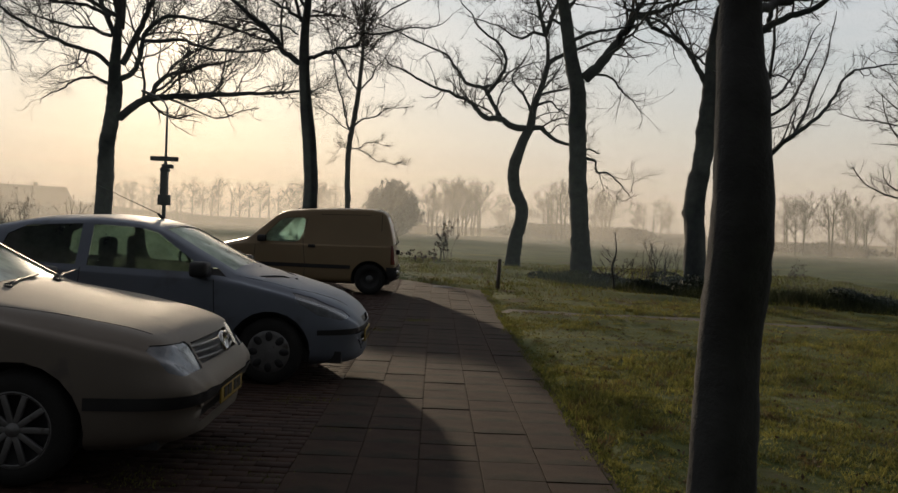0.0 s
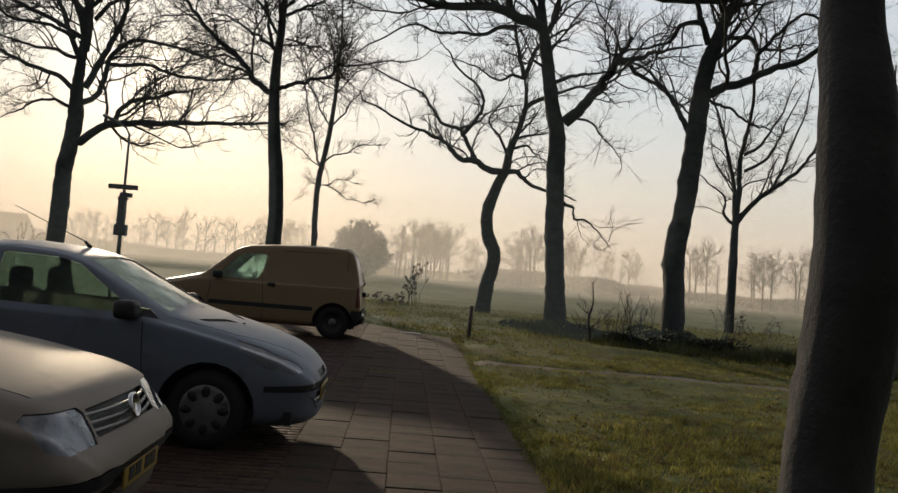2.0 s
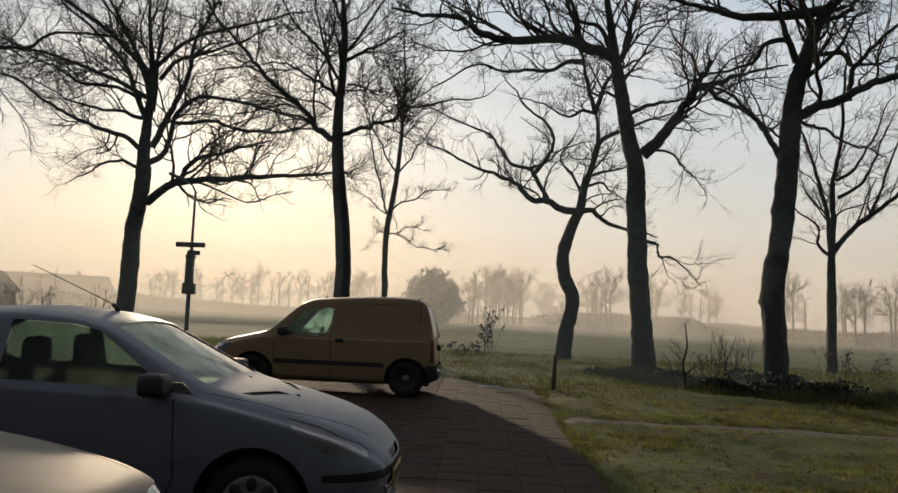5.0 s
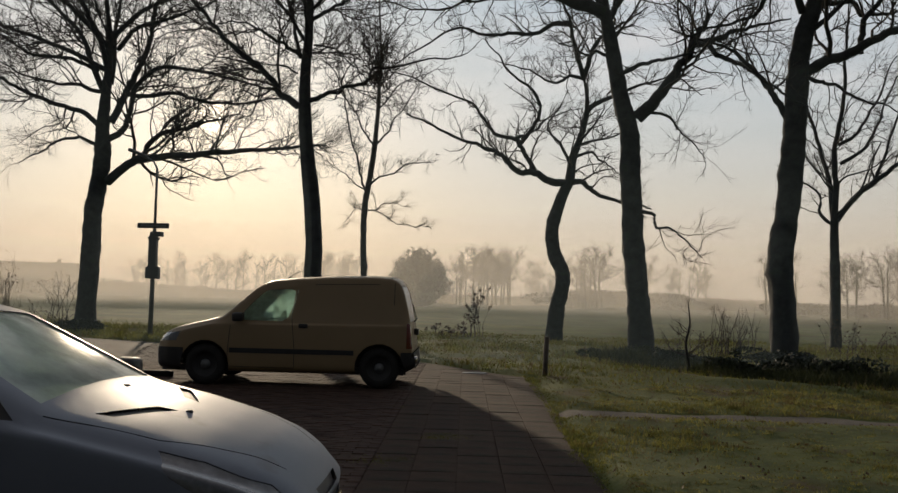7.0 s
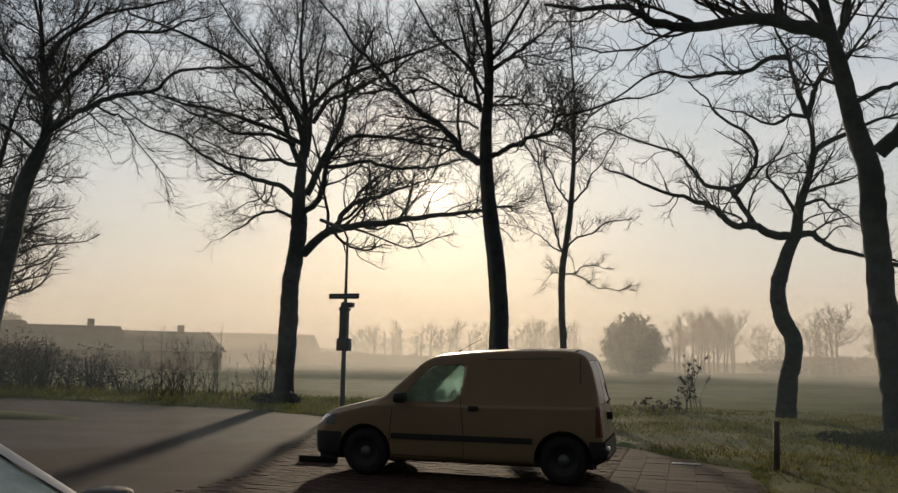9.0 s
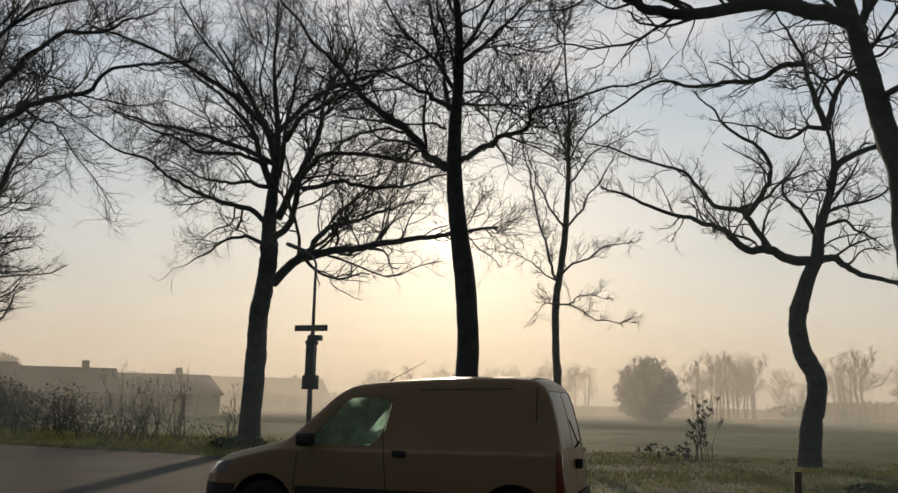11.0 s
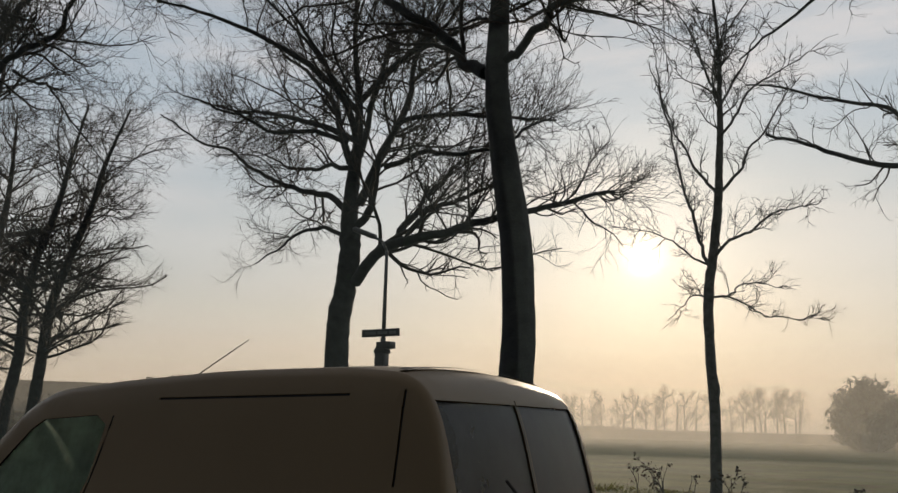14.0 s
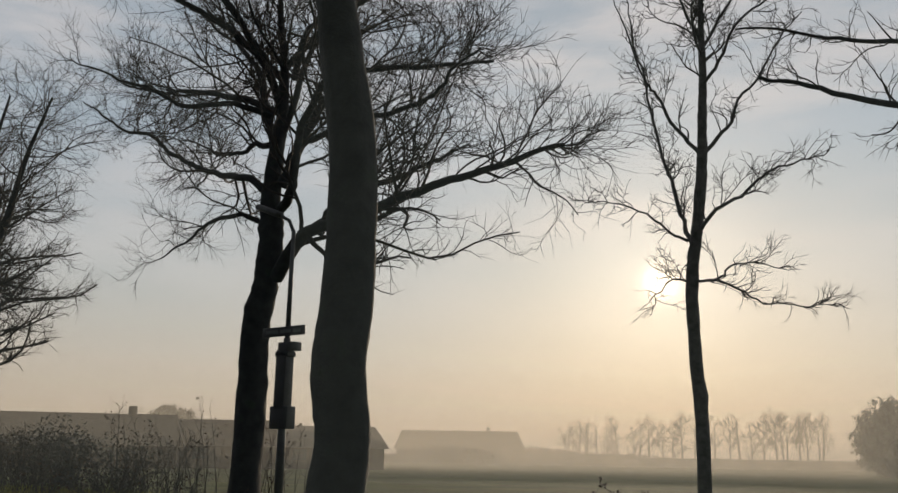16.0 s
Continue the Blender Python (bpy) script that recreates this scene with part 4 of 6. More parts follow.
RED_LAMP = surface("red_lamp_glass", (0.10, 0.01, 0.008), (0.18, 0.02, 0.015), 12, 0.15, 0.0, coat=1.0)
PLATE = surface("yellow_plate", (0.30, 0.20, 0.03), (0.38, 0.26, 0.05), 8, 0.45, 0.0)
SCREEN = glass("dewy_windscreen", (0.72, 0.84, 0.77), 0.10, 0.80, (0.72, 0.90, 0.77), 0.5)
SIDE_GLASS = glass("dewy_side_glass", (0.58, 0.72, 0.60), 0.05, 0.50, (0.60, 0.74, 0.58))

WET_GLASS = glass("wet_van_glass", (0.70, 0.90, 0.82), 0.10, 0.92, (0.76, 1.0, 0.90))
REAR_GLASS = glass("misted_rear_glass", (0.34, 0.42, 0.37), 0.40, 0.16, (0.24, 0.32, 0.27))


def shell(spec):
    """A car body as one smooth skin: cross-sections strung along its length. x runs back from the nose as negative."""
    L = spec["length"]
    s = np.linspace(0, 1, 130)
    xs = -L * (0.5 - 0.5 * np.cos(np.pi * s)) * 0.35 - L * s * 0.65

    def curve(key, soften=3):
        p = np.array(spec[key], float)
        v = np.interp(-xs, -p[:, 0], p[:, 1])
        for _ in range(soften):
            v[1:-1] = 0.25 * v[:-2] + 0.5 * v[1:-1] + 0.25 * v[2:]
        return v

    top, belt, sill, plan = curve("top"), curve("belt"), curve("sill"), curve("plan", 2)
    bm = bmesh.new()
    rings = []
    for x, zt, zb, zs, pl in zip(xs, top, belt, sill, plan):
        hw = spec["width"] / 2 * pl
        c = spec["crown"]
        zb = min(zb, zt - c - 0.05)
        g = zt - zb
        yt = hw - 0.045 - spec["tumble"] * g
        shoulder = zt - c - 0.03
        mid = (zb + zs) / 2
        keys = [(0, zt), (0.35 * yt, zt - 0.12 * c), (0.7 * yt, zt - 0.45 * c), (0.9 * yt, zt - 0.8 * c), (yt, shoulder),
                (yt + 0.45 * (hw - 0.012 - yt), shoulder + 0.5 * (zb - shoulder)), (hw - 0.012, zb), (hw, zb - 0.05), (hw + 0.014, mid + 0.06),
                (hw + 0.008, zs + 0.16), (hw - 0.015, zs + 0.05), (hw - 0.09, zs)]
        line = smooth_line([(0.0, y, z) for y, z in keys], 3)
        half = [(y, z) for _, y, z in line]
        ring = [(-y, z) for y, z in half[::-1]] + half[1:]
        rings.append([bm.verts.new((x, y, z)) for y, z in ring])
    n = len(rings[0])
    for a, b in zip(rings, rings[1:]):
        for k in range(n - 1):
            bm.faces.new((a[k], a[k + 1], b[k + 1], b[k]))
    bm.faces.new(rings[0][::-1])
    bm.faces.new(rings[-1])
    bmesh.ops.recalc_face_normals(bm, faces=bm.faces[:])
    bm.normal_update()
    if max(bm.faces, key=lambda f: f.calc_center_median().z).normal.z < 0:
        bmesh.ops.reverse_faces(bm, faces=bm.faces[:])
    b = spec.get("bumper")
    if b:
        for v in bm.verts:
            near_nose = min(max((v.co.x + 0.5) / 0.45, 0.0), 1.0)
            v.co.x += b[0] * near_nose * math.exp(-((v.co.z - b[1]) / b[2]) ** 2)
    bm.normal_update()
    return bm


def cut(bm, outline, axes, keep=None):
    """Cuts a convex outline, seen along the third axis, into the skin and takes the piece out as a mesh of its own."""
    i, j = axes
    k = 3 - i - j
    pts = [Vector(p) for p in outline]
    mid = sum(pts, Vector((0, 0))) / len(pts)
    lo = (min(p.x for p in pts), min(p.y for p in pts))
    hi = (max(p.x for p in pts), max(p.y for p in pts))

    def near(f):
        a = [v.co[i] for v in f.verts]
        b = [v.co[j] for v in f.verts]
        return max(a) >= lo[0] and min(a) <= hi[0] and max(b) >= lo[1] and min(b) <= hi[1] and (keep is None or keep(f.calc_center_median(), f.normal))

    faces = [f for f in bm.faces if near(f)]
    geom = list({e for f in faces for e in (f, *f.verts, *f.edges)})
    planes = []
    for p, q in zip(pts, pts[1:] + pts[:1]):
        out = Vector((q.y - p.y, p.x - q.x))
        if out.dot(mid - p) > 0:
            out = -out
        co, no = Vector((0, 0, 0)), Vector((0, 0, 0))
        co[i], co[j], no[i], no[j] = p.x, p.y, out.x, out.y
        planes.append((co, no.normalized()))
        geom = bmesh.ops.bisect_plane(bm, geom=geom, dist=1e-6, plane_co=co, plane_no=no.normalized())["geom"]
    inside = []
    for f in geom:
        if isinstance(f, bmesh.types.BMFace) and f.is_valid:
            c = f.calc_center_median()
            if all((c - co).dot(no) < 1e-5 for co, no in planes) and (keep is None or keep(c, f.normal)):
                inside.append(f)
    bm.normal_update()
    out, seen = bmesh.new(), {}
    for f in inside:
        vs = []
        for v in f.verts:
            if v not in seen:
                seen[v] = (out.verts.new(v.co), v.normal.copy())
            vs.append(seen[v][0])
        try:
            out.faces.new(vs)
        except ValueError:
            pass
    bmesh.ops.delete(bm, geom=inside, context="FACES")
    out.normal_update()
    return out


def sink(bm, depth):
    """Pushes a taken piece inwards along its own normals."""
    bm.normal_update()
    for v, move in [(v, v.normal * depth) for v in bm.verts]:
        v.co -= move
    return bm


def one_side(bm, sign):
    """Splits off the faces of a taken piece on one side of the car."""
    out, seen = bmesh.new(), {}
    for f in bm.faces:
        if f.calc_center_median().y * sign > 0:
            for v in f.verts:
                if v not in seen:
                    seen[v] = out.verts.new(v.co)
            out.faces.new([seen[v] for v in f.verts])
    return out


def pair(name, bm, material, parent, depth=0.0, label="", solid=0.0):
    """The piece as two parts, one on either side."""
    sink(bm, depth)
    for sign in (-1, 1):
        half = one_side(bm, sign)
        mat = material if not isinstance(material, tuple) else material[sign > 0]
        if solid:
            bmesh.ops.solidify(half, geom=half.faces[:], thickness=solid)
        part(name, half, mat, parent, label)
    bm.free()


def stroke(a, b, w):
    """A thin slanting outline for a seam."""
    a, b = Vector(a), Vector(b)
    d = (b - a).normalized()
    n = Vector((-d.y, d.x)) * w / 2
    return [tuple(a + n), tuple(b + n), tuple(b - n), tuple(a - n)]


def circle(cx, cz, r, n=22):
    return [(cx + r * math.cos(k * 2 * math.pi / n), cz + r * math.sin(k * 2 * math.pi / n)) for k in range(n)]


def lathe(profile, sides=40):
    """Turns (radius, y) about the y axis."""
    bm = bmesh.new()
    rings = [[bm.verts.new((r * math.cos(a), y, r * math.sin(a))) for a in (k * 2 * math.pi / sides for k in range(sides))] for r, y in profile]
    for a, b in zip(rings, rings[1:]):
        for k in range(sides):
            bm.faces.new((a[k], a[(k + 1) % sides], b[(k + 1) % sides], b[k]))
    bmesh.ops.recalc_face_normals(bm, faces=bm.faces[:])
    return bm


def wheel(car, x, y, r, style, face):
    """Tyre, rim and cap; face is -1 or +1, the side that looks outwards."""
    hub = thing("wheel", (0, 0, 0), "", "")
    for key in ("label", "category"):
        if key in hub:
            del hub[key]
    hub.parent = car
    hub.matrix_basis = pose(x, y, r, 0, 0, 0 if face < 0 else 180)
    w = 0.095
    part("tyre", lathe([(r * 0.62, -w), (r * 0.74, -w - 0.012), (r * 0.92, -w + 0.004), (r, -w + 0.035), (r * 1.003, 0), (r, w - 0.035), (r * 0.92, w), (r * 0.62, w)]), RUBBER, hub)
    part("rim", lathe([(r * 0.66, -w + 0.01), (r * 0.64, -w + 0.002), (r * 0.60, -w + 0.03), (r * 0.3, -w + 0.055), (0.001, -w + 0.055)]), PLASTIC if style != "cap" else ALLOY, hub)
    if style == "cap":
        part("wheel_cover", lathe([(r * 0.655, -w + 0.004), (r * 0.63, -w - 0.008), (r * 0.5, -w - 0.004), (r * 0.28, -w - 0.014), (0.001, -w - 0.02)]), ALLOY, hub)
        for k in range(8):
            a = k * math.pi / 4
            bm = lathe([(0.001, 0.0), (0.034, -0.001), (0.038, 0.006)], 14)
            bmesh.ops.scale(bm, vec=(0.85, 1, 1.25), verts=bm.verts[:])
            bmesh.ops.rotate(bm, cent=(0, 0, 0), matrix=Matrix.Rotation(math.pi / 2 - a, 3, "Y"), verts=bm.verts[:])
            bmesh.ops.translate(bm, vec=(r * 0.46 * math.cos(a), -w - 0.011, r * 0.46 * math.sin(a)), verts=bm.verts[:])
            part("vent_hole", bm, PLASTIC, hub)
    elif style == "spokes":
        for k in range(10):
            a = k * math.pi / 5
            bm = bmesh.new()
            box(bm, r * 0.10, r * 0.62, -w - 0.002, -w + 0.02, -0.017, 0.017, 0.006)
            bmesh.ops.rotate(bm, cent=(0, 0, 0), matrix=Matrix.Rotation(-a, 3, "Y"), verts=bm.verts[:])
            part("spoke", bm, ALLOY, hub)
        part("rim_lip", lathe([(r * 0.67, -w + 0.004), (r * 0.66, -w - 0.006), (r * 0.60, -w + 0.004)]), ALLOY, hub)
        part("hub_cap", lathe([(r * 0.13, -w + 0.01), (r * 0.12, -w - 0.008), (0.001, -w - 0.012)], 20), ALLOY, hub)
    else:
        part("hub_cap", lathe([(r * 0.25, -w + 0.05), (r * 0.2, -w + 0.02), (0.001, -w + 0.015)], 20), STEEL, hub)
    return hub


def seat(car, x, y, z, rest=True):
    bm = bmesh.new()
    box(bm, x - 0.25, x + 0.25, y - 0.24, y + 0.24, z - 0.1, z + 0.06, 0.05)
    part("seat", bm, SEAT, car)
    bm = bmesh.new()
    box(bm, -0.06, 0.06, -0.23, 0.23, 0, 0.58, 0.05)
    bmesh.ops.rotate(bm, cent=(0, 0, 0), matrix=Matrix.Rotation(radians(-16), 3, "Y"), verts=bm.verts[:])
    bmesh.ops.translate(bm, vec=(x - 0.24, y, z), verts=bm.verts[:])
    part("seat_back", bm, SEAT, car)
    if rest:
        bm = bmesh.new()
        box(bm, -0.055, 0.055, -0.13, 0.13, 0, 0.20, 0.045)
        bmesh.ops.translate(bm, vec=(x - 0.41, y, z + 0.52), verts=bm.verts[:])
        part("headrest", bm, SEAT, car)


def wiper(car, x, y, z, reach, rise, lean):
    bm = bmesh.new()
    rod(bm, (x, y, z), (x - 0.05, y + reach * 0.45, z + rise * 0.5 + 0.018), 0.012, 0.009, 6)
    rod(bm, (x - 0.03, y + reach * 0.05, z + 0.012), (x - 0.03 - lean, y + reach, z + rise + 0.012), 0.010, 0.007, 6)
    box(bm, x - 0.022, x + 0.022, y - 0.025, y + 0.025, z - 0.02, z + 0.014, 0.010)
    part("wiper", bm, PLASTIC, car)


def mirror(car, x, y, z, paint):
    for s in (-1, 1):
        bm = bmesh.new()
        box(bm, x - 0.07, x + 0.09, min(s * y, s * (y + 0.19)), max(s * y, s * (y + 0.19)), z - 0.065, z + 0.07, 0.035)
        box(bm, x, x + 0.08, min(s * (y - 0.06), s * (y + 0.02)), max(s * (y - 0.06), s * (y + 0.02)), z - 0.06, z, 0.012)
        part("door_mirror", bm, paint, car, "black door mirror")


def car_base(name, at, label, spec, turn):
    car = thing(name, at, label, "car" if name != "delivery_van" else "van", "parked cars", turn=turn)
    return car, shell(spec)


def running_gear(car, spec, style):
    r = spec["tyre"]
    for ax in spec["axles"]:
        for s in (-1, 1):
            wheel(car, ax, s * (spec["width"] / 2 - 0.115), r, style, s)
    bm = bmesh.new()
    box(bm, -spec["length"] + 0.15, -0.15, -spec["width"] / 2 + 0.13, spec["width"] / 2 - 0.13, 0.20, 0.30)
    for ax in spec["axles"]:
        for s in (-1, 1):
            y0, y1 = sorted((s * (spec["width"] / 2 - 0.26), s * (spec["width"] / 2 - 0.24)))
            box(bm, ax - 0.40, ax + 0.40, y0, y1, 0.2, 0.75)
    part("underbody", bm, PLASTIC, car, smooth=False)


def plate(car, x, z, tilt=0.0, face=1):
    bm = bmesh.new()
    box(bm, x - 0.006, x + 0.006, -0.26, 0.26, z - 0.055, z + 0.055, 0.003)
    p = part("number_plate", bm, PLATE, car, "yellow number plate")
    for y0, y1 in ((-0.20, -0.12), (-0.10, -0.02), (0.04, 0.12), (0.14, 0.21)):
        bm = bmesh.new()
        box(bm, x + face * 0.006, x + face * 0.009, y0, y1, z - 0.032, z + 0.032)
        part("dark_bar", bm, PLASTIC, p, smooth=False)


def cabin(car, x_dash, seat_x, seat_z, rear_x, width, belt_z):
    bm = bmesh.new()
    box(bm, x_dash - 0.28, x_dash + 0.12, -width / 2 + 0.12, width / 2 - 0.12, belt_z - 0.35, belt_z - 0.05, 0.06)
    part("dashboard", bm, PLASTIC, car)
    bm = bmesh.new()
    for k in range(16):
        a, b = k * math.pi / 8, (k + 1) * math.pi / 8
        rod(bm, (x_dash - 0.42 - 0.05 * math.sin(a), 0.36 + 0.18 * math.cos(a), belt_z - 0.05 + 0.17 * math.sin(a)),
            (x_dash - 0.42 - 0.05 * math.sin(b), 0.36 + 0.18 * math.cos(b), belt_z - 0.05 + 0.17 * math.sin(b)), 0.014, sides=6)
    part("steering_wheel", bm, PLASTIC, car)
    for y in (-0.36, 0.36):
        seat(car, seat_x, y, seat_z)
    if rear_x:
        for y in (-0.36, 0.36):
            seat(car, rear_x, y, seat_z)


# -- the beige hatchback, nearest --
def beige_hatchback(at, turn):
    spec = dict(length=4.15, width=1.735, crown=0.05, tumble=0.30, tyre=0.305, axles=(-0.86, -3.37), bumper=(0.075, 0.505, 0.095),
                top=[(0, 0.52), (-0.02, 0.60), (-0.05, 0.69), (-0.09, 0.755), (-0.16, 0.805), (-0.35, 0.86), (-0.7, 0.925), (-1.15, 0.985), (-1.24, 1.0),
                     (-1.95, 1.375), (-2.15, 1.42), (-2.6, 1.445), (-3.3, 1.41), (-3.7, 1.33), (-3.82, 1.22), (-4.0, 0.98), (-4.1, 0.88), (-4.13, 0.6), (-4.15, 0.5)],
                belt=[(0, 0.62), (-0.3, 0.72), (-1.0, 0.86), (-1.5, 0.90), (-3.0, 0.93), (-4.15, 0.93)],
                sill=[(0, 0.24), (-0.3, 0.20), (-0.5, 0.19), (-3.8, 0.20), (-4.15, 0.30)],
                plan=[(0, 0.55), (-0.015, 0.66), (-0.05, 0.775), (-0.12, 0.87), (-0.25, 0.94), (-0.5, 0.982), (-0.9, 1.0), (-3.2, 1.0), (-3.8, 0.96), (-4.05, 0.88), (-4.15, 0.75)])
    car, bm = car_base("beige_hatchback_car", at, "beige metallic hatchback parked nose-out, sun-gold bonnet, closed", spec, turn)
    ahead = lambda c, n: c.x > -0.6
    for ax in spec["axles"]:
        cut(bm, circle(ax, 0.30, 0.365), (0, 2), lambda c, n: abs(c.y) > 0.5).free()
    part("bumper_strip", sink(cut(bm, [(-0.50, 0.425), (0.12, 0.425), (0.12, 0.490), (-0.50, 0.490)], (0, 2)), -0.008), PLASTIC, car, "black rubbing strip")
    part("lower_grille", sink(cut(bm, [(-0.48, 0.30), (0.48, 0.30), (0.48, 0.385), (-0.48, 0.385)], (1, 2), lambda c, n: c.x > -0.2 and n.x > 0.3), 0.03), PLASTIC, car)
    part("radiator_grille", sink(cut(bm, [(-0.40, 0.615), (0.40, 0.615), (0.39, 0.730), (-0.39, 0.730)], (1, 2), lambda c, n: c.x > -0.3 and n.x > 0.1), 0.028), PLASTIC, car)
    lamps = cut(bm, [(0.42, 0.63), (0.45, 0.598), (0.70, 0.592), (0.745, 0.615), (0.757, 0.66), (0.745, 0.725), (0.705, 0.75), (0.45, 0.745), (0.42, 0.72)], (1, 2), lambda c, n: c.x > -0.30 and n.x > 0.05)
    lamps2 = cut(bm, [(-0.42, 0.63), (-0.45, 0.598), (-0.70, 0.592), (-0.745, 0.615), (-0.757, 0.66), (-0.745, 0.725), (-0.705, 0.75), (-0.45, 0.745), (-0.42, 0.72)], (1, 2), lambda c, n: c.x > -0.30 and n.x > 0.05)
    for l in (lamps, lamps2):
        part("headlamp", sink(l, 0.006), LAMP, car, "clear glass headlamp")
    screen = cut(bm, [(-0.66, -1.27), (0.66, -1.27), (0.53, -1.92), (-0.53, -1.92)], (1, 0), lambda c, n: c.z > 0.9 and n.z > 0.3)
    part("windscreen", sink(screen, 0.008), SCREEN, car, "dewy windscreen")
    side = cut(bm, [(-1.48, 0.955), (-1.98, 1.30), (-2.12, 1.335), (-2.42, 1.345), (-2.42, 0.965)], (0, 2), lambda c, n: abs(n.y) > 0.4)
    pair("front_side_window", side, SIDE_GLASS, car, 0.010)
    side = cut(bm, [(-2.50, 0.965), (-2.50, 1.345), (-3.2, 1.31), (-3.42, 1.0), (-3.40, 0.975)], (0, 2), lambda c, n: abs(n.y) > 0.4)
    pair("rear_side_window", side, SIDE_GLASS, car, 0.010)
    part("rear_window", sink(cut(bm, [(-0.50, 1.08), (0.50, 1.08), (0.45, 1.30), (-0.45, 1.30)], (1, 2), lambda c, n: c.x < -3.6 and n.x < -0.2), 0.008), SIDE_GLASS, car)
    for a, b in (((-1.42, 0.92), (-1.38, 0.30)), ((-2.46, 0.95), (-2.50, 0.28)), ((-1.38, 0.29), (-2.50, 0.27))):
        pair("door_seam", cut(bm, stroke(a, b, 0.008), (0, 2), lambda c, n: abs(n.y) > 0.5), PLASTIC, car, 0.008)
    for s in (-1, 1):
        seam = cut(bm, stroke((s * 0.60, -0.24), (s * 0.735, -1.22), 0.008), (1, 0), lambda c, n: n.z > 0.4)
        part("bonnet_seam", sink(seam, 0.006), PLASTIC, car)
    part("body", bm, PAINT_BEIGE, car)
    for k, z in enumerate((0.638, 0.672, 0.706)):
        ys = np.linspace(-0.41, 0.41, 17)
        V, F = tubes(np.stack([0.004 - 0.30 * ys * ys - (z - 0.635) * 0.55, ys, np.full(17, z)], -1)[None], np.full((1, 17), 0.009), 8)
        tagged(child("grille_slat", mesh_from("grille_slat", V, F, ALLOY), car), "chrome-edged grille slat")
    badge = lathe([(0.001, 0.012), (0.045, 0.010), (0.046, 0.02), (0.062, 0.02), (0.064, 0.008), (0.062, 0)], 28)
    bmesh.ops.rotate(badge, cent=(0, 0, 0), matrix=Matrix.Rotation(radians(-90), 3, "Z") @ Matrix.Rotation(radians(0), 3, "X"), verts=badge.verts[:])
    bmesh.ops.rotate(badge, cent=(0, 0, 0), matrix=Matrix.Rotation(radians(-16), 3, "Y"), verts=badge.verts[:])
    bmesh.ops.translate(badge, vec=(-0.005, 0, 0.69), verts=badge.verts[:])
    part("badge", badge, CHROME, car, "round chrome badge")
    plate(car, 0.060, 0.415)
    mirror(car, -1.55, 0.86, 0.97, PLASTIC)
    wiper(car, -1.20, -0.25, 0.985, 0.55, 0.03, 0.05)
    wiper(car, -1.20, 0.40, 0.985, 0.50, 0.03, 0.05)
    cabin(car, -1.55, -2.05, 0.52, -2.95, 1.735, 0.95)
    running_gear(car, spec, "spokes")
    return car


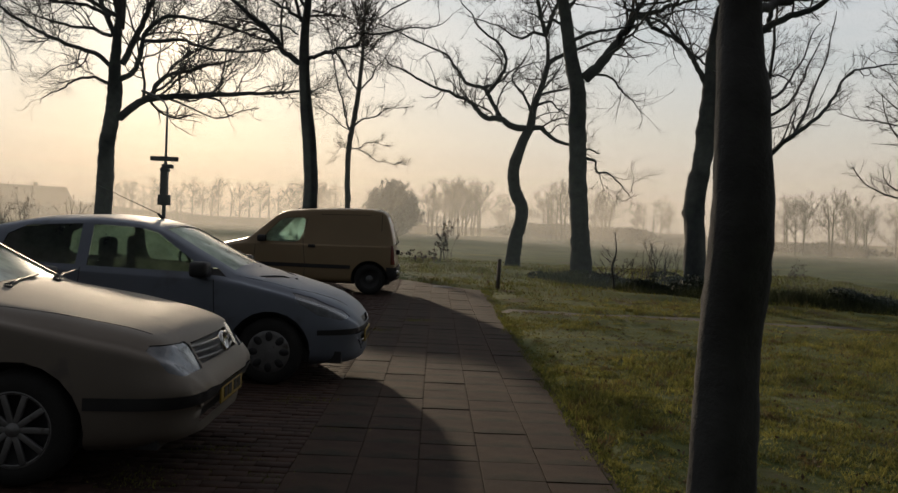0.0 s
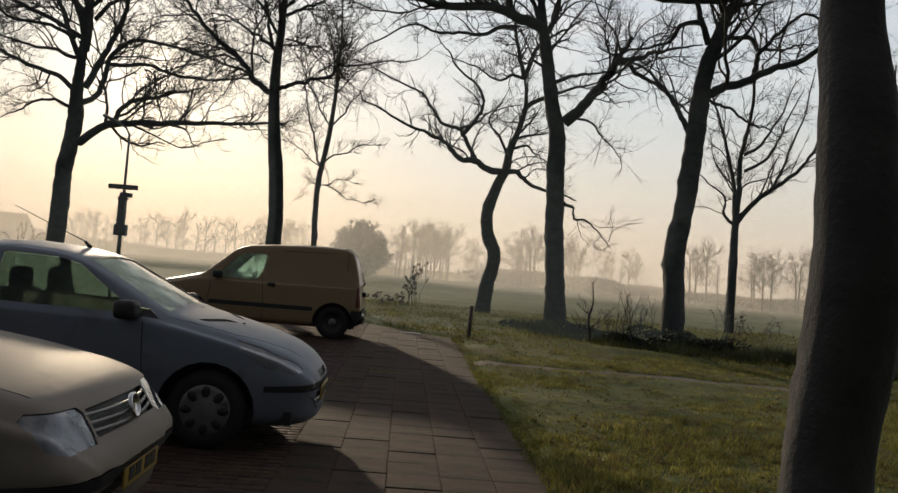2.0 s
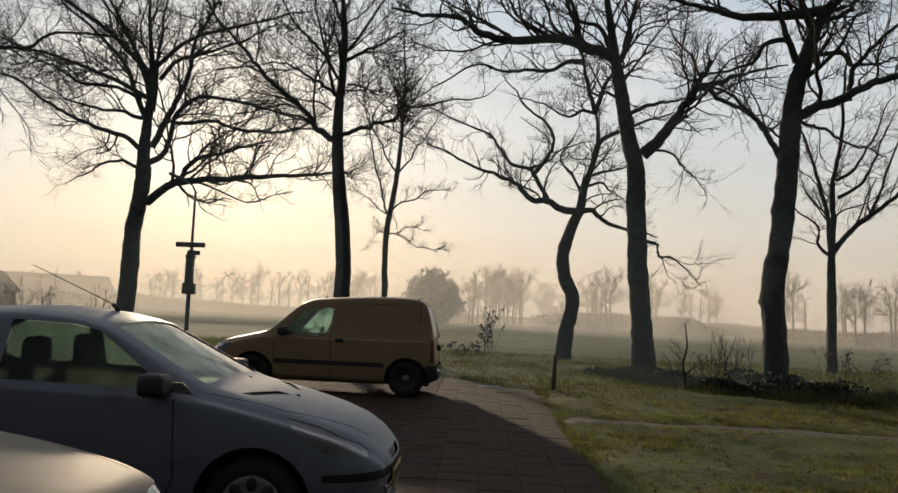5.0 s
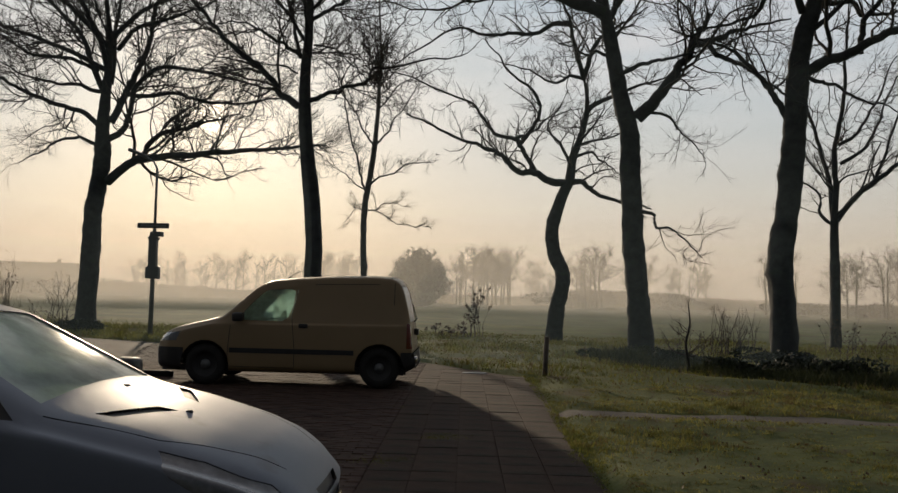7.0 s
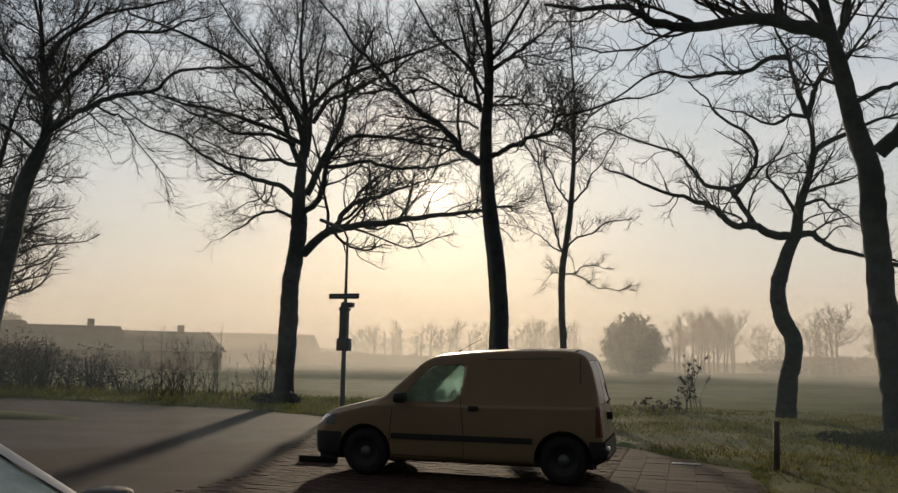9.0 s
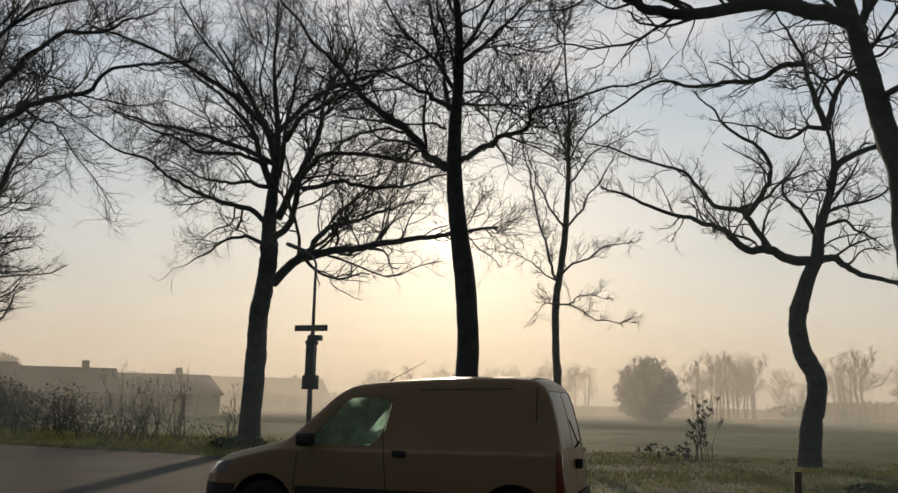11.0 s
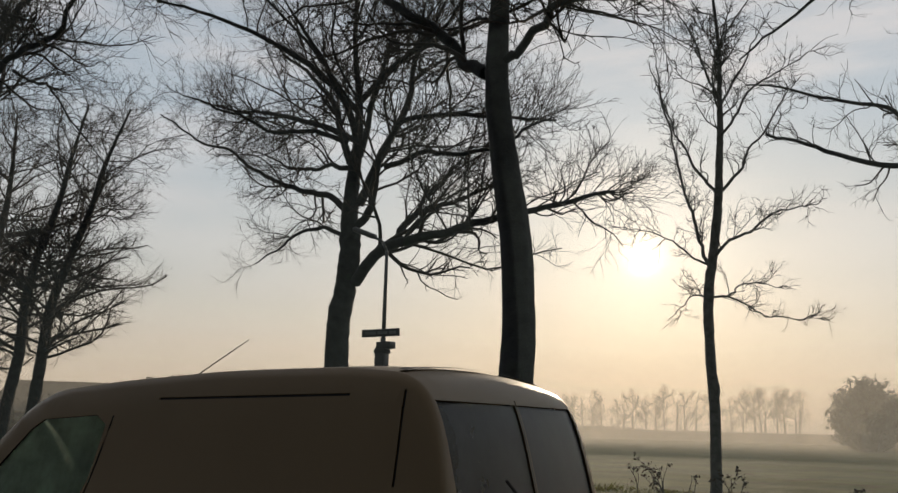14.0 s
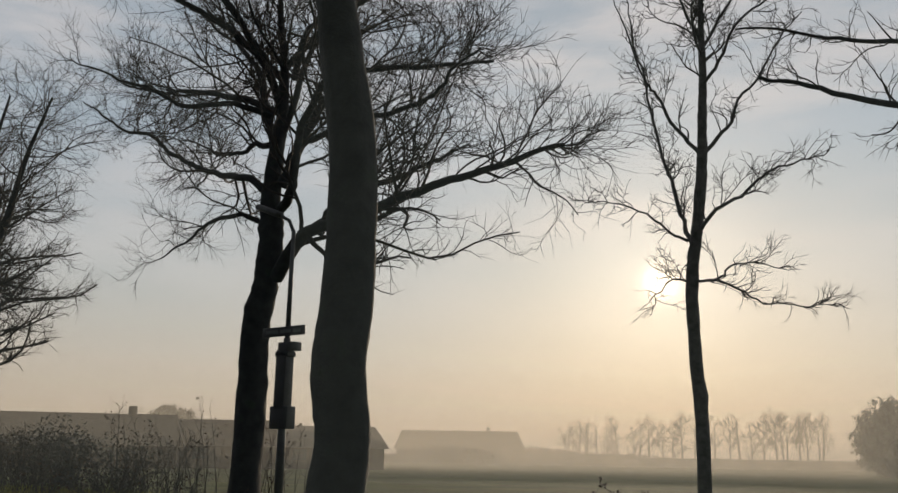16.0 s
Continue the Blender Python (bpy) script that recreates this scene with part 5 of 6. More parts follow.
# -- the blue-grey hatchback --
def blue_hatchback(at, turn):
    spec = dict(length=3.83, width=1.652, crown=0.055, tumble=0.30, tyre=0.29, axles=(-0.77, -3.21), bumper=(0.035, 0.51, 0.075),
                top=[(0, 0.44), (-0.02, 0.56), (-0.06, 0.635), (-0.12, 0.69), (-0.25, 0.765), (-0.45, 0.835), (-0.75, 0.915), (-1.0, 0.97), (-1.10, 0.995),
                     (-1.80, 1.36), (-2.0, 1.405), (-2.35, 1.43), (-2.9, 1.40), (-3.3, 1.32), (-3.45, 1.24), (-3.62, 1.02), (-3.72, 0.92), (-3.79, 0.6), (-3.83, 0.5)],
                belt=[(0, 0.56), (-0.3, 0.68), (-0.8, 0.84), (-1.3, 0.91), (-2.6, 0.95), (-3.83, 0.98)],
                sill=[(0, 0.22), (-0.1, 0.19), (-0.5, 0.18), (-3.5, 0.20), (-3.83, 0.30)],
                plan=[(0, 0.42), (-0.015, 0.52), (-0.05, 0.65), (-0.12, 0.77), (-0.25, 0.875), (-0.45, 0.95), (-0.8, 0.995), (-1.2, 1.0), (-3.0, 1.0), (-3.5, 0.95), (-3.75, 0.86), (-3.83, 0.72)])
    car, bm = car_base("blue_grey_hatchback_car", at, "blue-grey three-door hatchback parked nose-out with dewy windows", spec, turn)
    for ax in spec["axles"]:
        cut(bm, circle(ax, 0.29, 0.355), (0, 2), lambda c, n: abs(c.y) > 0.45).free()
    part("bumper_strip", sink(cut(bm, [(-0.36, 0.445), (0.1, 0.445), (0.1, 0.505), (-0.36, 0.49)], (0, 2)), 0.012), PLASTIC, car, "dark bumper inset")
    part("lower_grille", sink(cut(bm, [(-0.36, 0.315), (0.36, 0.315), (0.36, 0.42), (-0.36, 0.42)], (1, 2), lambda c, n: c.x > -0.2 and n.x > 0.3), 0.03), PLASTIC, car)
    part("radiator_grille", sink(cut(bm, [(-0.22, 0.525), (0.22, 0.525), (0.25, 0.572), (-0.25, 0.572)], (1, 2), lambda c, n: c.x > -0.3 and n.x > 0.45), 0.02), PLASTIC, car)
    lamps = cut(bm, [(-0.60, 0.81), (-0.42, 0.765), (-0.16, 0.655), (-0.10, 0.60), (-0.16, 0.575), (-0.36, 0.62), (-0.52, 0.72)], (0, 2), lambda c, n: abs(c.y) > 0.30 and abs(n.y) + n.x > 0.25)
    pair("headlamp", lamps, LAMP, car, 0.004, "swept clear headlamp")
    screen = cut(bm, [(-0.62, -1.13), (0.62, -1.13), (0.50, -1.77), (-0.50, -1.77)], (1, 0), lambda c, n: c.z > 0.9 and n.z > 0.3)
    part("windscreen", sink(screen, 0.008), SCREEN, car, "dewy windscreen")
    side = cut(bm, [(-1.37, 0.955), (-1.40, 1.0), (-1.82, 1.285), (-1.98, 1.32), (-2.38, 1.335), (-2.38, 0.975)], (0, 2), lambda c, n: abs(n.y) > 0.4)
    pair("front_side_window", side, SIDE_GLASS, car, 0.010)
    sail = cut(bm, [(-1.17, 0.925), (-1.36, 0.945), (-1.39, 1.0), (-1.25, 0.995)], (0, 2), lambda c, n: abs(n.y) > 0.3)
    pair("mirror_sail", sail, PLASTIC, car, 0.004, "black triangular panel behind the mirror")
    side = cut(bm, [(-2.48, 0.98), (-2.48, 1.335), (-2.95, 1.305), (-3.12, 1.22), (-3.18, 1.03), (-3.10, 0.99)], (0, 2), lambda c, n: abs(n.y) > 0.4)
    pair("rear_side_window", side, SIDE_GLASS, car, 0.010)
    part("rear_window", sink(cut(bm, [(-0.48, 1.06), (0.48, 1.06), (0.42, 1.28), (-0.42, 1.28)], (1, 2), lambda c, n: c.x < -3.3 and n.x < -0.2), 0.008), SIDE_GLASS, car)
    for a, b in (((-1.27, 0.90), (-1.24, 0.45)), ((-1.24, 0.45), (-1.30, 0.29)), ((-2.43, 0.96), (-2.47, 0.28)), ((-1.30, 0.285), (-2.47, 0.27))):
        pair("door_seam", cut(bm, stroke(a, b, 0.008), (0, 2), lambda c, n: abs(n.y) > 0.5), PLASTIC, car, 0.008)
    for s in (-1, 1):
        seam = cut(bm, stroke((s * 0.36, -0.14), (s * 0.635, -0.62), 0.008), (1, 0), lambda c, n: n.z > 0.4)
        part("bonnet_seam", sink(seam, 0.006), PLASTIC, car)
        seam = cut(bm, stroke((s * 0.635, -0.62), (s * 0.70, -1.08), 0.008), (1, 0), lambda c, n: n.z > 0.4)
        part("bonnet_seam", sink(seam, 0.006), PLASTIC, car)
        vent = cut(bm, [(s * 0.16, -0.70), (s * 0.52, -0.86), (s * 0.54, -0.935), (s * 0.18, -0.785)], (1, 0), lambda c, n: n.z > 0.4)
        part("bonnet_vent", sink(vent, 0.012), PLASTIC, car, "black bonnet vent")
    part("body", bm, PAINT_BLUE, car)
    b = bmesh.new()
    for k2 in range(12):
        y0, y1 = -0.30 + k2 * 0.05, -0.30 + (k2 + 1) * 0.05
        rod(b, (-0.005 - 0.35 * y0 * y0, y0, 0.335), (-0.005 - 0.35 * y1 * y1, y1, 0.335), 0.012, sides=6)
    part("grille_bar", b, CHROME, car, "bright lower grille bar")
    for s in (-1, 1):
        lampb = lathe([(0.001, -0.01), (0.04, -0.006), (0.046, 0.01)], 18)
        bmesh.ops.rotate(lampb, cent=(0, 0, 0), matrix=Matrix.Rotation(radians(90), 3, "Z"), verts=lampb.verts[:])
        bmesh.ops.translate(lampb, vec=(-0.085, s * 0.44, 0.385), verts=lampb.verts[:])
        part("fog_lamp", lampb, LAMP, car)
    for x, y in ((-0.66, -0.12), (-0.72, 0.1)):
        b = bmesh.new()
        box(b, x - 0.014, x + 0.014, y - 0.016, y + 0.016, 0.868, 0.897, 0.007)
        part("washer_jet", b, PLASTIC, car)
    b = bmesh.new()
    rod(b, (-1.98, 0, 1.40), (-2.03, 0, 1.45), 0.018, 0.012, 8)
    rod(b, (-2.03, 0, 1.45), (-2.62, 0, 1.70), 0.004, 0.0025, 6)
    part("aerial", b, PLASTIC, car, "thin roof aerial")
    plate(car, 0.02, 0.40)
    mirror(car, -1.38, 0.79, 0.985, PLASTIC)
    wiper(car, -1.07, -0.50, 0.945, 0.52, 0.030, 0.03)
    wiper(car, -1.06, 0.10, 0.972, 0.48, -0.020, 0.05)
    cabin(car, -1.42, -1.95, 0.50, -2.80, 1.652, 0.97)
    running_gear(car, spec, "cap")
    return car


# -- the cream delivery van --
def delivery_van(at, turn):
    spec = dict(length=4.05, width=1.67, crown=0.045, tumble=0.14, tyre=0.31, axles=(-0.84, -3.53),
                top=[(0, 0.50), (-0.02, 0.62), (-0.06, 0.72), (-0.14, 0.80), (-0.30, 0.88), (-0.7, 0.98), (-1.0, 1.055), (-1.07, 1.09),
                     (-1.62, 1.57), (-1.80, 1.65), (-2.2, 1.69), (-2.8, 1.73), (-3.45, 1.742), (-3.70, 1.724), (-3.81, 1.675), (-3.88, 1.56), (-3.99, 1.1), (-4.04, 0.7), (-4.05, 0.45)],
                belt=[(0, 0.60), (-0.3, 0.78), (-0.9, 0.93), (-1.4, 0.97), (-4.05, 1.0)],
                sill=[(0, 0.25), (-0.4, 0.21), (-3.8, 0.22), (-4.05, 0.34)],
                plan=[(0, 0.50), (-0.015, 0.62), (-0.05, 0.74), (-0.12, 0.84), (-0.25, 0.92), (-0.5, 0.975), (-0.9, 1.0), (-3.66, 1.0), (-3.89, 0.985), (-3.99, 0.955), (-4.05, 0.90)])
    car, bm = car_base("delivery_van", at, "dull cream panel van with black bumpers, parked across the strip", spec, turn)
    for ax in spec["axles"]:
        cut(bm, circle(ax, 0.31, 0.375), (0, 2), lambda c, n: abs(c.y) > 0.5).free()
    part("front_bumper", sink(cut(bm, [(-0.50, 0.15), (0.1, 0.15), (0.1, 0.56), (-0.50, 0.56)], (0, 2)), -0.006), PLASTIC, car, "black plastic bumper")
    part("rear_bumper", sink(cut(bm, [(-3.86, 0.15), (-4.3, 0.15), (-4.3, 0.56), (-3.86, 0.56)], (0, 2)), -0.03), PLASTIC, car, "black plastic bumper")
    pair("side_strip", cut(bm, [(-1.22, 0.50), (-1.22, 0.575), (-3.14, 0.575), (-3.14, 0.50)], (0, 2), lambda c, n: abs(n.y) > 0.5), PLASTIC, car, -0.010, "black rubbing strip")
    screen = cut(bm, [(-0.70, -1.10), (0.70, -1.10), (0.64, -1.63), (-0.64, -1.63)], (1, 0), lambda c, n: c.z > 0.9 and n.z > 0.2)
    part("windscreen", sink(screen, 0.008), SCREEN, car, "dewy windscreen")
    side = cut(bm, [(-1.30, 1.0), (-1.52, 1.25), (-1.70, 1.43), (-1.78, 1.475), (-2.13, 1.50), (-2.20, 1.46), (-2.17, 1.22), (-2.10, 1.05), (-2.02, 1.0)], (0, 2), lambda c, n: abs(n.y) > 0.5)
    pair("door_window", side, WET_GLASS, car, 0.010)
    for s in (-1, 1):
        a, b = sorted((s * 0.012, s * 0.665))
        pane = cut(bm, [(a, 1.02), (b, 1.02), (b * (0.97 if s > 0 else 1), 1.585), (a * (0.97 if s < 0 else 1), 1.585)], (1, 2), lambda c, n: c.x < -3.78 and n.x < -0.3)
        part("rear_door_window", sink(pane, 0.010), REAR_GLASS, car, "dim misted rear window")
        lamp = cut(bm, [(s * 0.74, 0.62), (s * 0.86, 0.62), (s * 0.86, 1.0), (s * 0.76, 1.0)], (1, 2), lambda c, n: c.x < -3.95)
        part("tail_lamp", sink(lamp, -0.004), RED_LAMP, car, "red tail lamp")
        head = cut(bm, [(s * 0.50, 0.63), (s * 0.80, 0.66), (s * 0.80, 0.80), (s * 0.52, 0.76)], (1, 2), lambda c, n: c.x > -0.45 and n.x > 0.05)
        part("headlamp", sink(head, 0.004), LAMP, car)
    part("radiator_grille", sink(cut(bm, [(-0.40, 0.62), (0.40, 0.62), (0.40, 0.70), (-0.40, 0.70)], (1, 2), lambda c, n: c.x > -0.2 and n.x > 0.2), 0.02), PLASTIC, car)
    part("rear_door_seam", sink(cut(bm, [(-0.006, 0.60), (0.006, 0.60), (0.006, 1.66), (-0.006, 1.66)], (1, 2), lambda c, n: c.x < -3.84 and n.x < -0.3), 0.004), PLASTIC, car)
    for a, b in (((-1.22, 0.92), (-1.18, 0.30)), ((-2.24, 1.50), (-2.16, 1.10)), ((-2.16, 1.10), (-2.22, 0.60)), ((-2.22, 0.60), (-2.22, 0.30)), ((-1.18, 0.29), (-2.22, 0.28)),
                 ((-3.74, 1.62), (-3.74, 1.28)), ((-2.50, 1.575), (-3.50, 1.60))):
        pair("panel_seam", cut(bm, stroke(a, b, 0.010), (0, 2), lambda c, n: abs(n.y) > 0.3), PLASTIC, car, 0.008)
    trim = cut(bm, [(-0.62, -3.66), (0.62, -3.66), (0.62, -3.69), (-0.62, -3.69)], (1, 0), lambda c, n: n.z > 0.3 and c.z > 1.4)
    part("roof_edge_trim", sink(trim, -0.010), PLASTIC, car, "black rubber strip at the roof's rear edge")
    part("body", bm, PAINT_VAN, car)
    for s in (-1, 1):
        y0, y1 = sorted((s * 0.862, s * 0.885))
        b = bmesh.new()
        box(b, -2.42, -2.28, y0 - 0.02 * s, y1 - 0.02 * s, 0.90, 0.965, 0.01)
        part("door_handle", b, PLASTIC, car, "black door handle")
    b = bmesh.new()
    box(b, -4.09, -4.01, -0.06, 0.02, 0.80, 0.90, 0.012)
    part("rear_handle", b, PLASTIC, car)
    b = bmesh.new()
    rod(b, (-4.02, 0.04, 1.02), (-4.07, 0.10, 1.08), 0.012, 0.01, 6)
    rod(b, (-4.05, 0.05, 1.06), (-4.01, 0.40, 1.30), 0.008, 0.006, 6)
    part("rear_wiper", b, PLASTIC, car)
    b = bmesh.new()
    box(b, -4.11, -4.02, 0.55, 0.74, 0.40, 0.50, 0.02)
    part("bumper_step", b, CHROME, car, "bright bumper reflector")
    b = bmesh.new()
    rod(b, (-1.92, 0.0, 1.66), (-1.96, 0.0, 1.70), 0.016, 0.012, 8)
    rod(b, (-1.96, 0.0, 1.70), (-2.34, 0.0, 1.90), 0.004, 0.0025, 6)
    part("aerial", b, PLASTIC, car, "thin roof aerial")
    mirror(car, -1.38, 0.87, 1.05, PLASTIC)
    wiper(car, -1.05, -0.35, 1.09, 0.55, 0.05, 0.05)
    cabin(car, -1.5, -2.0, 0.62, 0, 1.72, 1.02)
    running_gear(car, spec, "steel")
    return car


beige_hatchback((-1.30, 4.90, 0.0), LOT)
blue_hatchback((-0.91, 7.97, 0.0), LOT)
delivery_van((-5.87, 17.48, 0.0), 180 + LOT)


# ---- shrubs, reeds, grass ----
def leaf_cards(rng, points, size):
    n = len(points)
    a = rng.normal(size=(n, 3))
    a /= np.linalg.norm(a, axis=1, keepdims=True)
    b = np.cross(a, rng.normal(size=(n, 3)))
    b /= np.linalg.norm(b, axis=1, keepdims=True)
    ln = size * rng.uniform(0.6, 1.4, n)[:, None]
    V = np.stack([points - a * ln, points + b * ln * 0.5, points + a * ln * 0.9, points - b * ln * 0.5], 1).reshape(-1, 3)
    return V, np.arange(n * 4).reshape(-1, 4)


def shrub(name, at, stems, height, width, label, seed, leaves=0, leaf=0.05, arch=0.0, twigs=2.2, thick=0.012, leaf_mat=None):
    """Upright or arching stems with side twigs and some clinging leaves."""
    rng = np.random.RandomState(seed)
    ob = thing(name, (at[0], at[1], float(ground_height(at[0], at[1]))), label, "shrub", "wayside shrubs")
    k = 12
    z = np.linspace(0, 1, k)
    P = np.zeros((stems, k, 3))
    foot = rng.normal(size=(stems, 2)) * width * 0.30
    lean = rng.normal(size=(stems, 2)) * (0.10 + arch) * height
    h = height * rng.uniform(0.45, 1.0, stems)
    for s in range(stems):
        P[s, :, 0] = foot[s, 0] + lean[s, 0] * z ** 1.6 + 0.02 * np.sin(z * 9 + s)
        P[s, :, 1] = foot[s, 1] + lean[s, 1] * z ** 1.6
        P[s, :, 2] = h[s] * (z - arch * 1.2 * z ** 3) - 0.05
    R = thick * rng.uniform(0.6, 1.2, stems)[:, None] * np.linspace(1, 0.4, k)[None]
    V, F = tubes(P, R, 5)
    tagged(child("stems", mesh_from("stems", V, F, TWIG), ob), kind="stuff")
    p1, r1 = sprout(rng, P, R, twigs * 2.0, height * 0.28, 42, 6, 0.05, 0.2, 0.2, 0.6, 0.004)
    p2, r2 = sprout(rng, p1, r1, twigs * 2.0, height * 0.11, 42, 4, 0.02, 0.22, 0.2, 0.7, 0.003)
    for p, r in ((p1, r1), (p2, r2)):
        V, F = tubes(p, r, 3)
        tagged(child("twigs", mesh_from("twigs", V, F, TWIG), ob), kind="stuff")
    if leaves:
        tips = p2[:, -1]
        pick = rng.choice(len(tips), leaves)
        V, F = leaf_cards(rng, tips[pick] + rng.normal(size=(leaves, 3)) * 0.03, leaf)
        tagged(child("leaves", mesh_from("leaves", V, F, leaf_mat or LEAF_DEAD, False), ob), kind="stuff")
    return ob


shrub("oak_sapling", (-1.95, 33.3), 9, 1.75, 0.5, "small sapling holding brown dead leaves in the meadow", 201, 650, 0.036)
shrub("bramble", (-2.7, 33.1), 14, 0.7, 1.3, "low tangled bramble at the meadow edge", 202, 300, 0.04, 0.35)
for k, (x, y, n, h, wd, arch, lv, txt) in enumerate((
        (-19.6, 33.2, 26, 2.6, 2.6, 0.02, 260, "clump of tall upright bare stems on the road verge"),
        (-23.0, 33.4, 12, 2.1, 1.8, 0.25, 160, "arching bare shrub on the road verge"),
        (-21.8, 31.6, 16, 1.2, 1.8, 0.35, 200, "low tangled bramble on the road verge"),
        (-17.3, 34.2, 16, 2.2, 1.5, 0.05, 150, "clump of tall bare stems beside the oak"),
        (-24.6, 31.2, 22, 2.0, 2.4, 0.12, 200, "thicket of bare shoots on the road verge"),
        (-26.6, 32.0, 26, 2.4, 2.6, 0.10, 240, "thicket of bare shoots on the road verge"),
        (-29.2, 30.8, 26, 2.6, 2.8, 0.10, 240, "thicket of bare shoots under the alders"),
        (-32.2, 30.6, 26, 2.6, 2.8, 0.12, 240, "thicket of bare shoots under the alders"),
        (-35.5, 30.8, 26, 2.4, 2.8, 0.12, 240, "thicket of bare shoots under the alders"),
        (5.3, 27.3, 30, 1.5, 1.3, 0.02, 0, "row of straight pollard shoots on the ditch bank"),
        (4.3, 26.6, 12, 0.9, 1.2, 0.2, 60, "low bare shrub on the ditch bank"),
        (9.3, 30.5, 10, 1.5, 0.9, 0.08, 140, "small shrub with brown leaves by the slim tree"),
        (10.9, 32.6, 10, 1.1, 1.3, 0.15, 140, "low shrub with brown leaves by the slim tree"),
        (-6.5, 31.4, 10, 1.1, 0.9, 0.10, 160, "small shrub with brown leaves by the birch"),
        (-4.9, 31.2, 10, 0.9, 0.9, 0.15, 140, "small shrub with brown leaves by the birch"))):
    shrub("wayside_shrub", (x, y), n, h, wd, txt, 210 + k, lv, 0.035, arch)


def little_tree(at, seed):
    rng = np.random.RandomState(seed)
    ob = thing("crab_apple_sapling", (at[0], at[1], float(ground_height(*at))), "small crooked bare sapling on the ditch bank", "tree")
    me, P, R = trunk_mesh("trunk", [(0, 0, -0.1), (0.03, 0, 0.4), (-0.03, 0, 0.85), (0.05, 0.02, 1.25), (0.0, 0, 1.75)], [0.035, 0.03, 0.022, 0.01], BARK, seed, sides=8, flare=0.2)
    child("trunk", me, ob)
    k = np.linspace(len(P) * 0.3, len(P) - 1, 16)
    C = np.stack([np.interp(k, np.arange(len(P)), P[:, c]) for c in range(3)], -1)[None]
    p1, r1 = sprout(rng, C, np.linspace(0.022, 0.008, 16)[None], 8.0, 0.75, 60, 8, 0.05, 0.2, 0.0, 0.55, 0.006)
    p2, r2 = sprout(rng, p1, r1, 6.0, 0.3, 48, 6, 0.03, 0.25, 0.2, 0.6, 0.004)
    for p, r in ((p1, r1), (p2, r2)):
        V, F = tubes(p, r, 4)
        tagged(child("twigs", mesh_from("twigs", V, F, TWIG), ob), kind="stuff")


more_rng = random.Random(77)
for k in range(13):
    shrub("wayside_shrub", (-15.8 - k * 1.7 + more_rng.uniform(-0.5, 0.5), 30.6 + more_rng.uniform(-0.8, 1.6)), 18, more_rng.uniform(0.8, 1.9), 1.8,
          "tangle of bare shoots and dry leaves on the verge", 320 + k, 45, 0.032, more_rng.uniform(0.05, 0.3))
little_tree((3.2, 21.9), 231)

for k in range(6):
    x, y = -19.8 - k * 3.0 + more_rng.uniform(-0.5, 0.5), 33.6 + more_rng.uniform(-0.8, 2.0)
    shrub("wayside_shrub", (x, y), 17, more_rng.uniform(1.7, 2.6), 1.8, "fan of many bare upright shoots on the road verge", 360 + k, 30, 0.04, 0.10, 1.8, 0.010)
for k in range(5):
    x, y = -28.0 - k * 2.2, 36.5 + more_rng.uniform(-0.5, 1.5)
    leafy_mass("thicket", (x, y, float(ground_height(x, y)) - 0.9), 2.3, 1.4, more_rng.uniform(2.9, 3.6), 2200, 0.06, FAR_BARK,
               "brown leafless thicket behind the road verge", "thicket", 380 + k, lumps=16, group="verge thickets")

bank_rng = random.Random(9)
for k in range(17):
    s = k / 16
    x = 1.9 + 9.5 * s
    y = np.interp(x, [p[0] for p in DITCH], [p[1] for p in DITCH]) + bank_rng.uniform(0.4, 1.0)
    leafy_mass("bramble_bank", (x, y, float(ground_height(x, y)) - 0.05), bank_rng.uniform(0.6, 1.0), 0.6, bank_rng.uniform(0.50, 0.80), 2200, 0.05, LEAF_IVY,
               "dark low brambles and ivy along the ditch", "bramble", 240 + k, lumps=9, group="ditch brambles")
for k, (x, y, r, h) in enumerate(((2.5, 24.6, 0.8, 0.62), (3.5, 23.9, 0.7, 0.5), (-14.4, 30.2, 0.9, 0.5), (5.4, 23.0, 0.8, 0.5))):
    leafy_mass("ivy_clump", (x, y, float(ground_height(x, y)) - 0.05), r, r, h, 2200, 0.045, LEAF_IVY, "dark ivy clump at the foot of an oak", "ivy", 280 + k, group="ditch brambles")


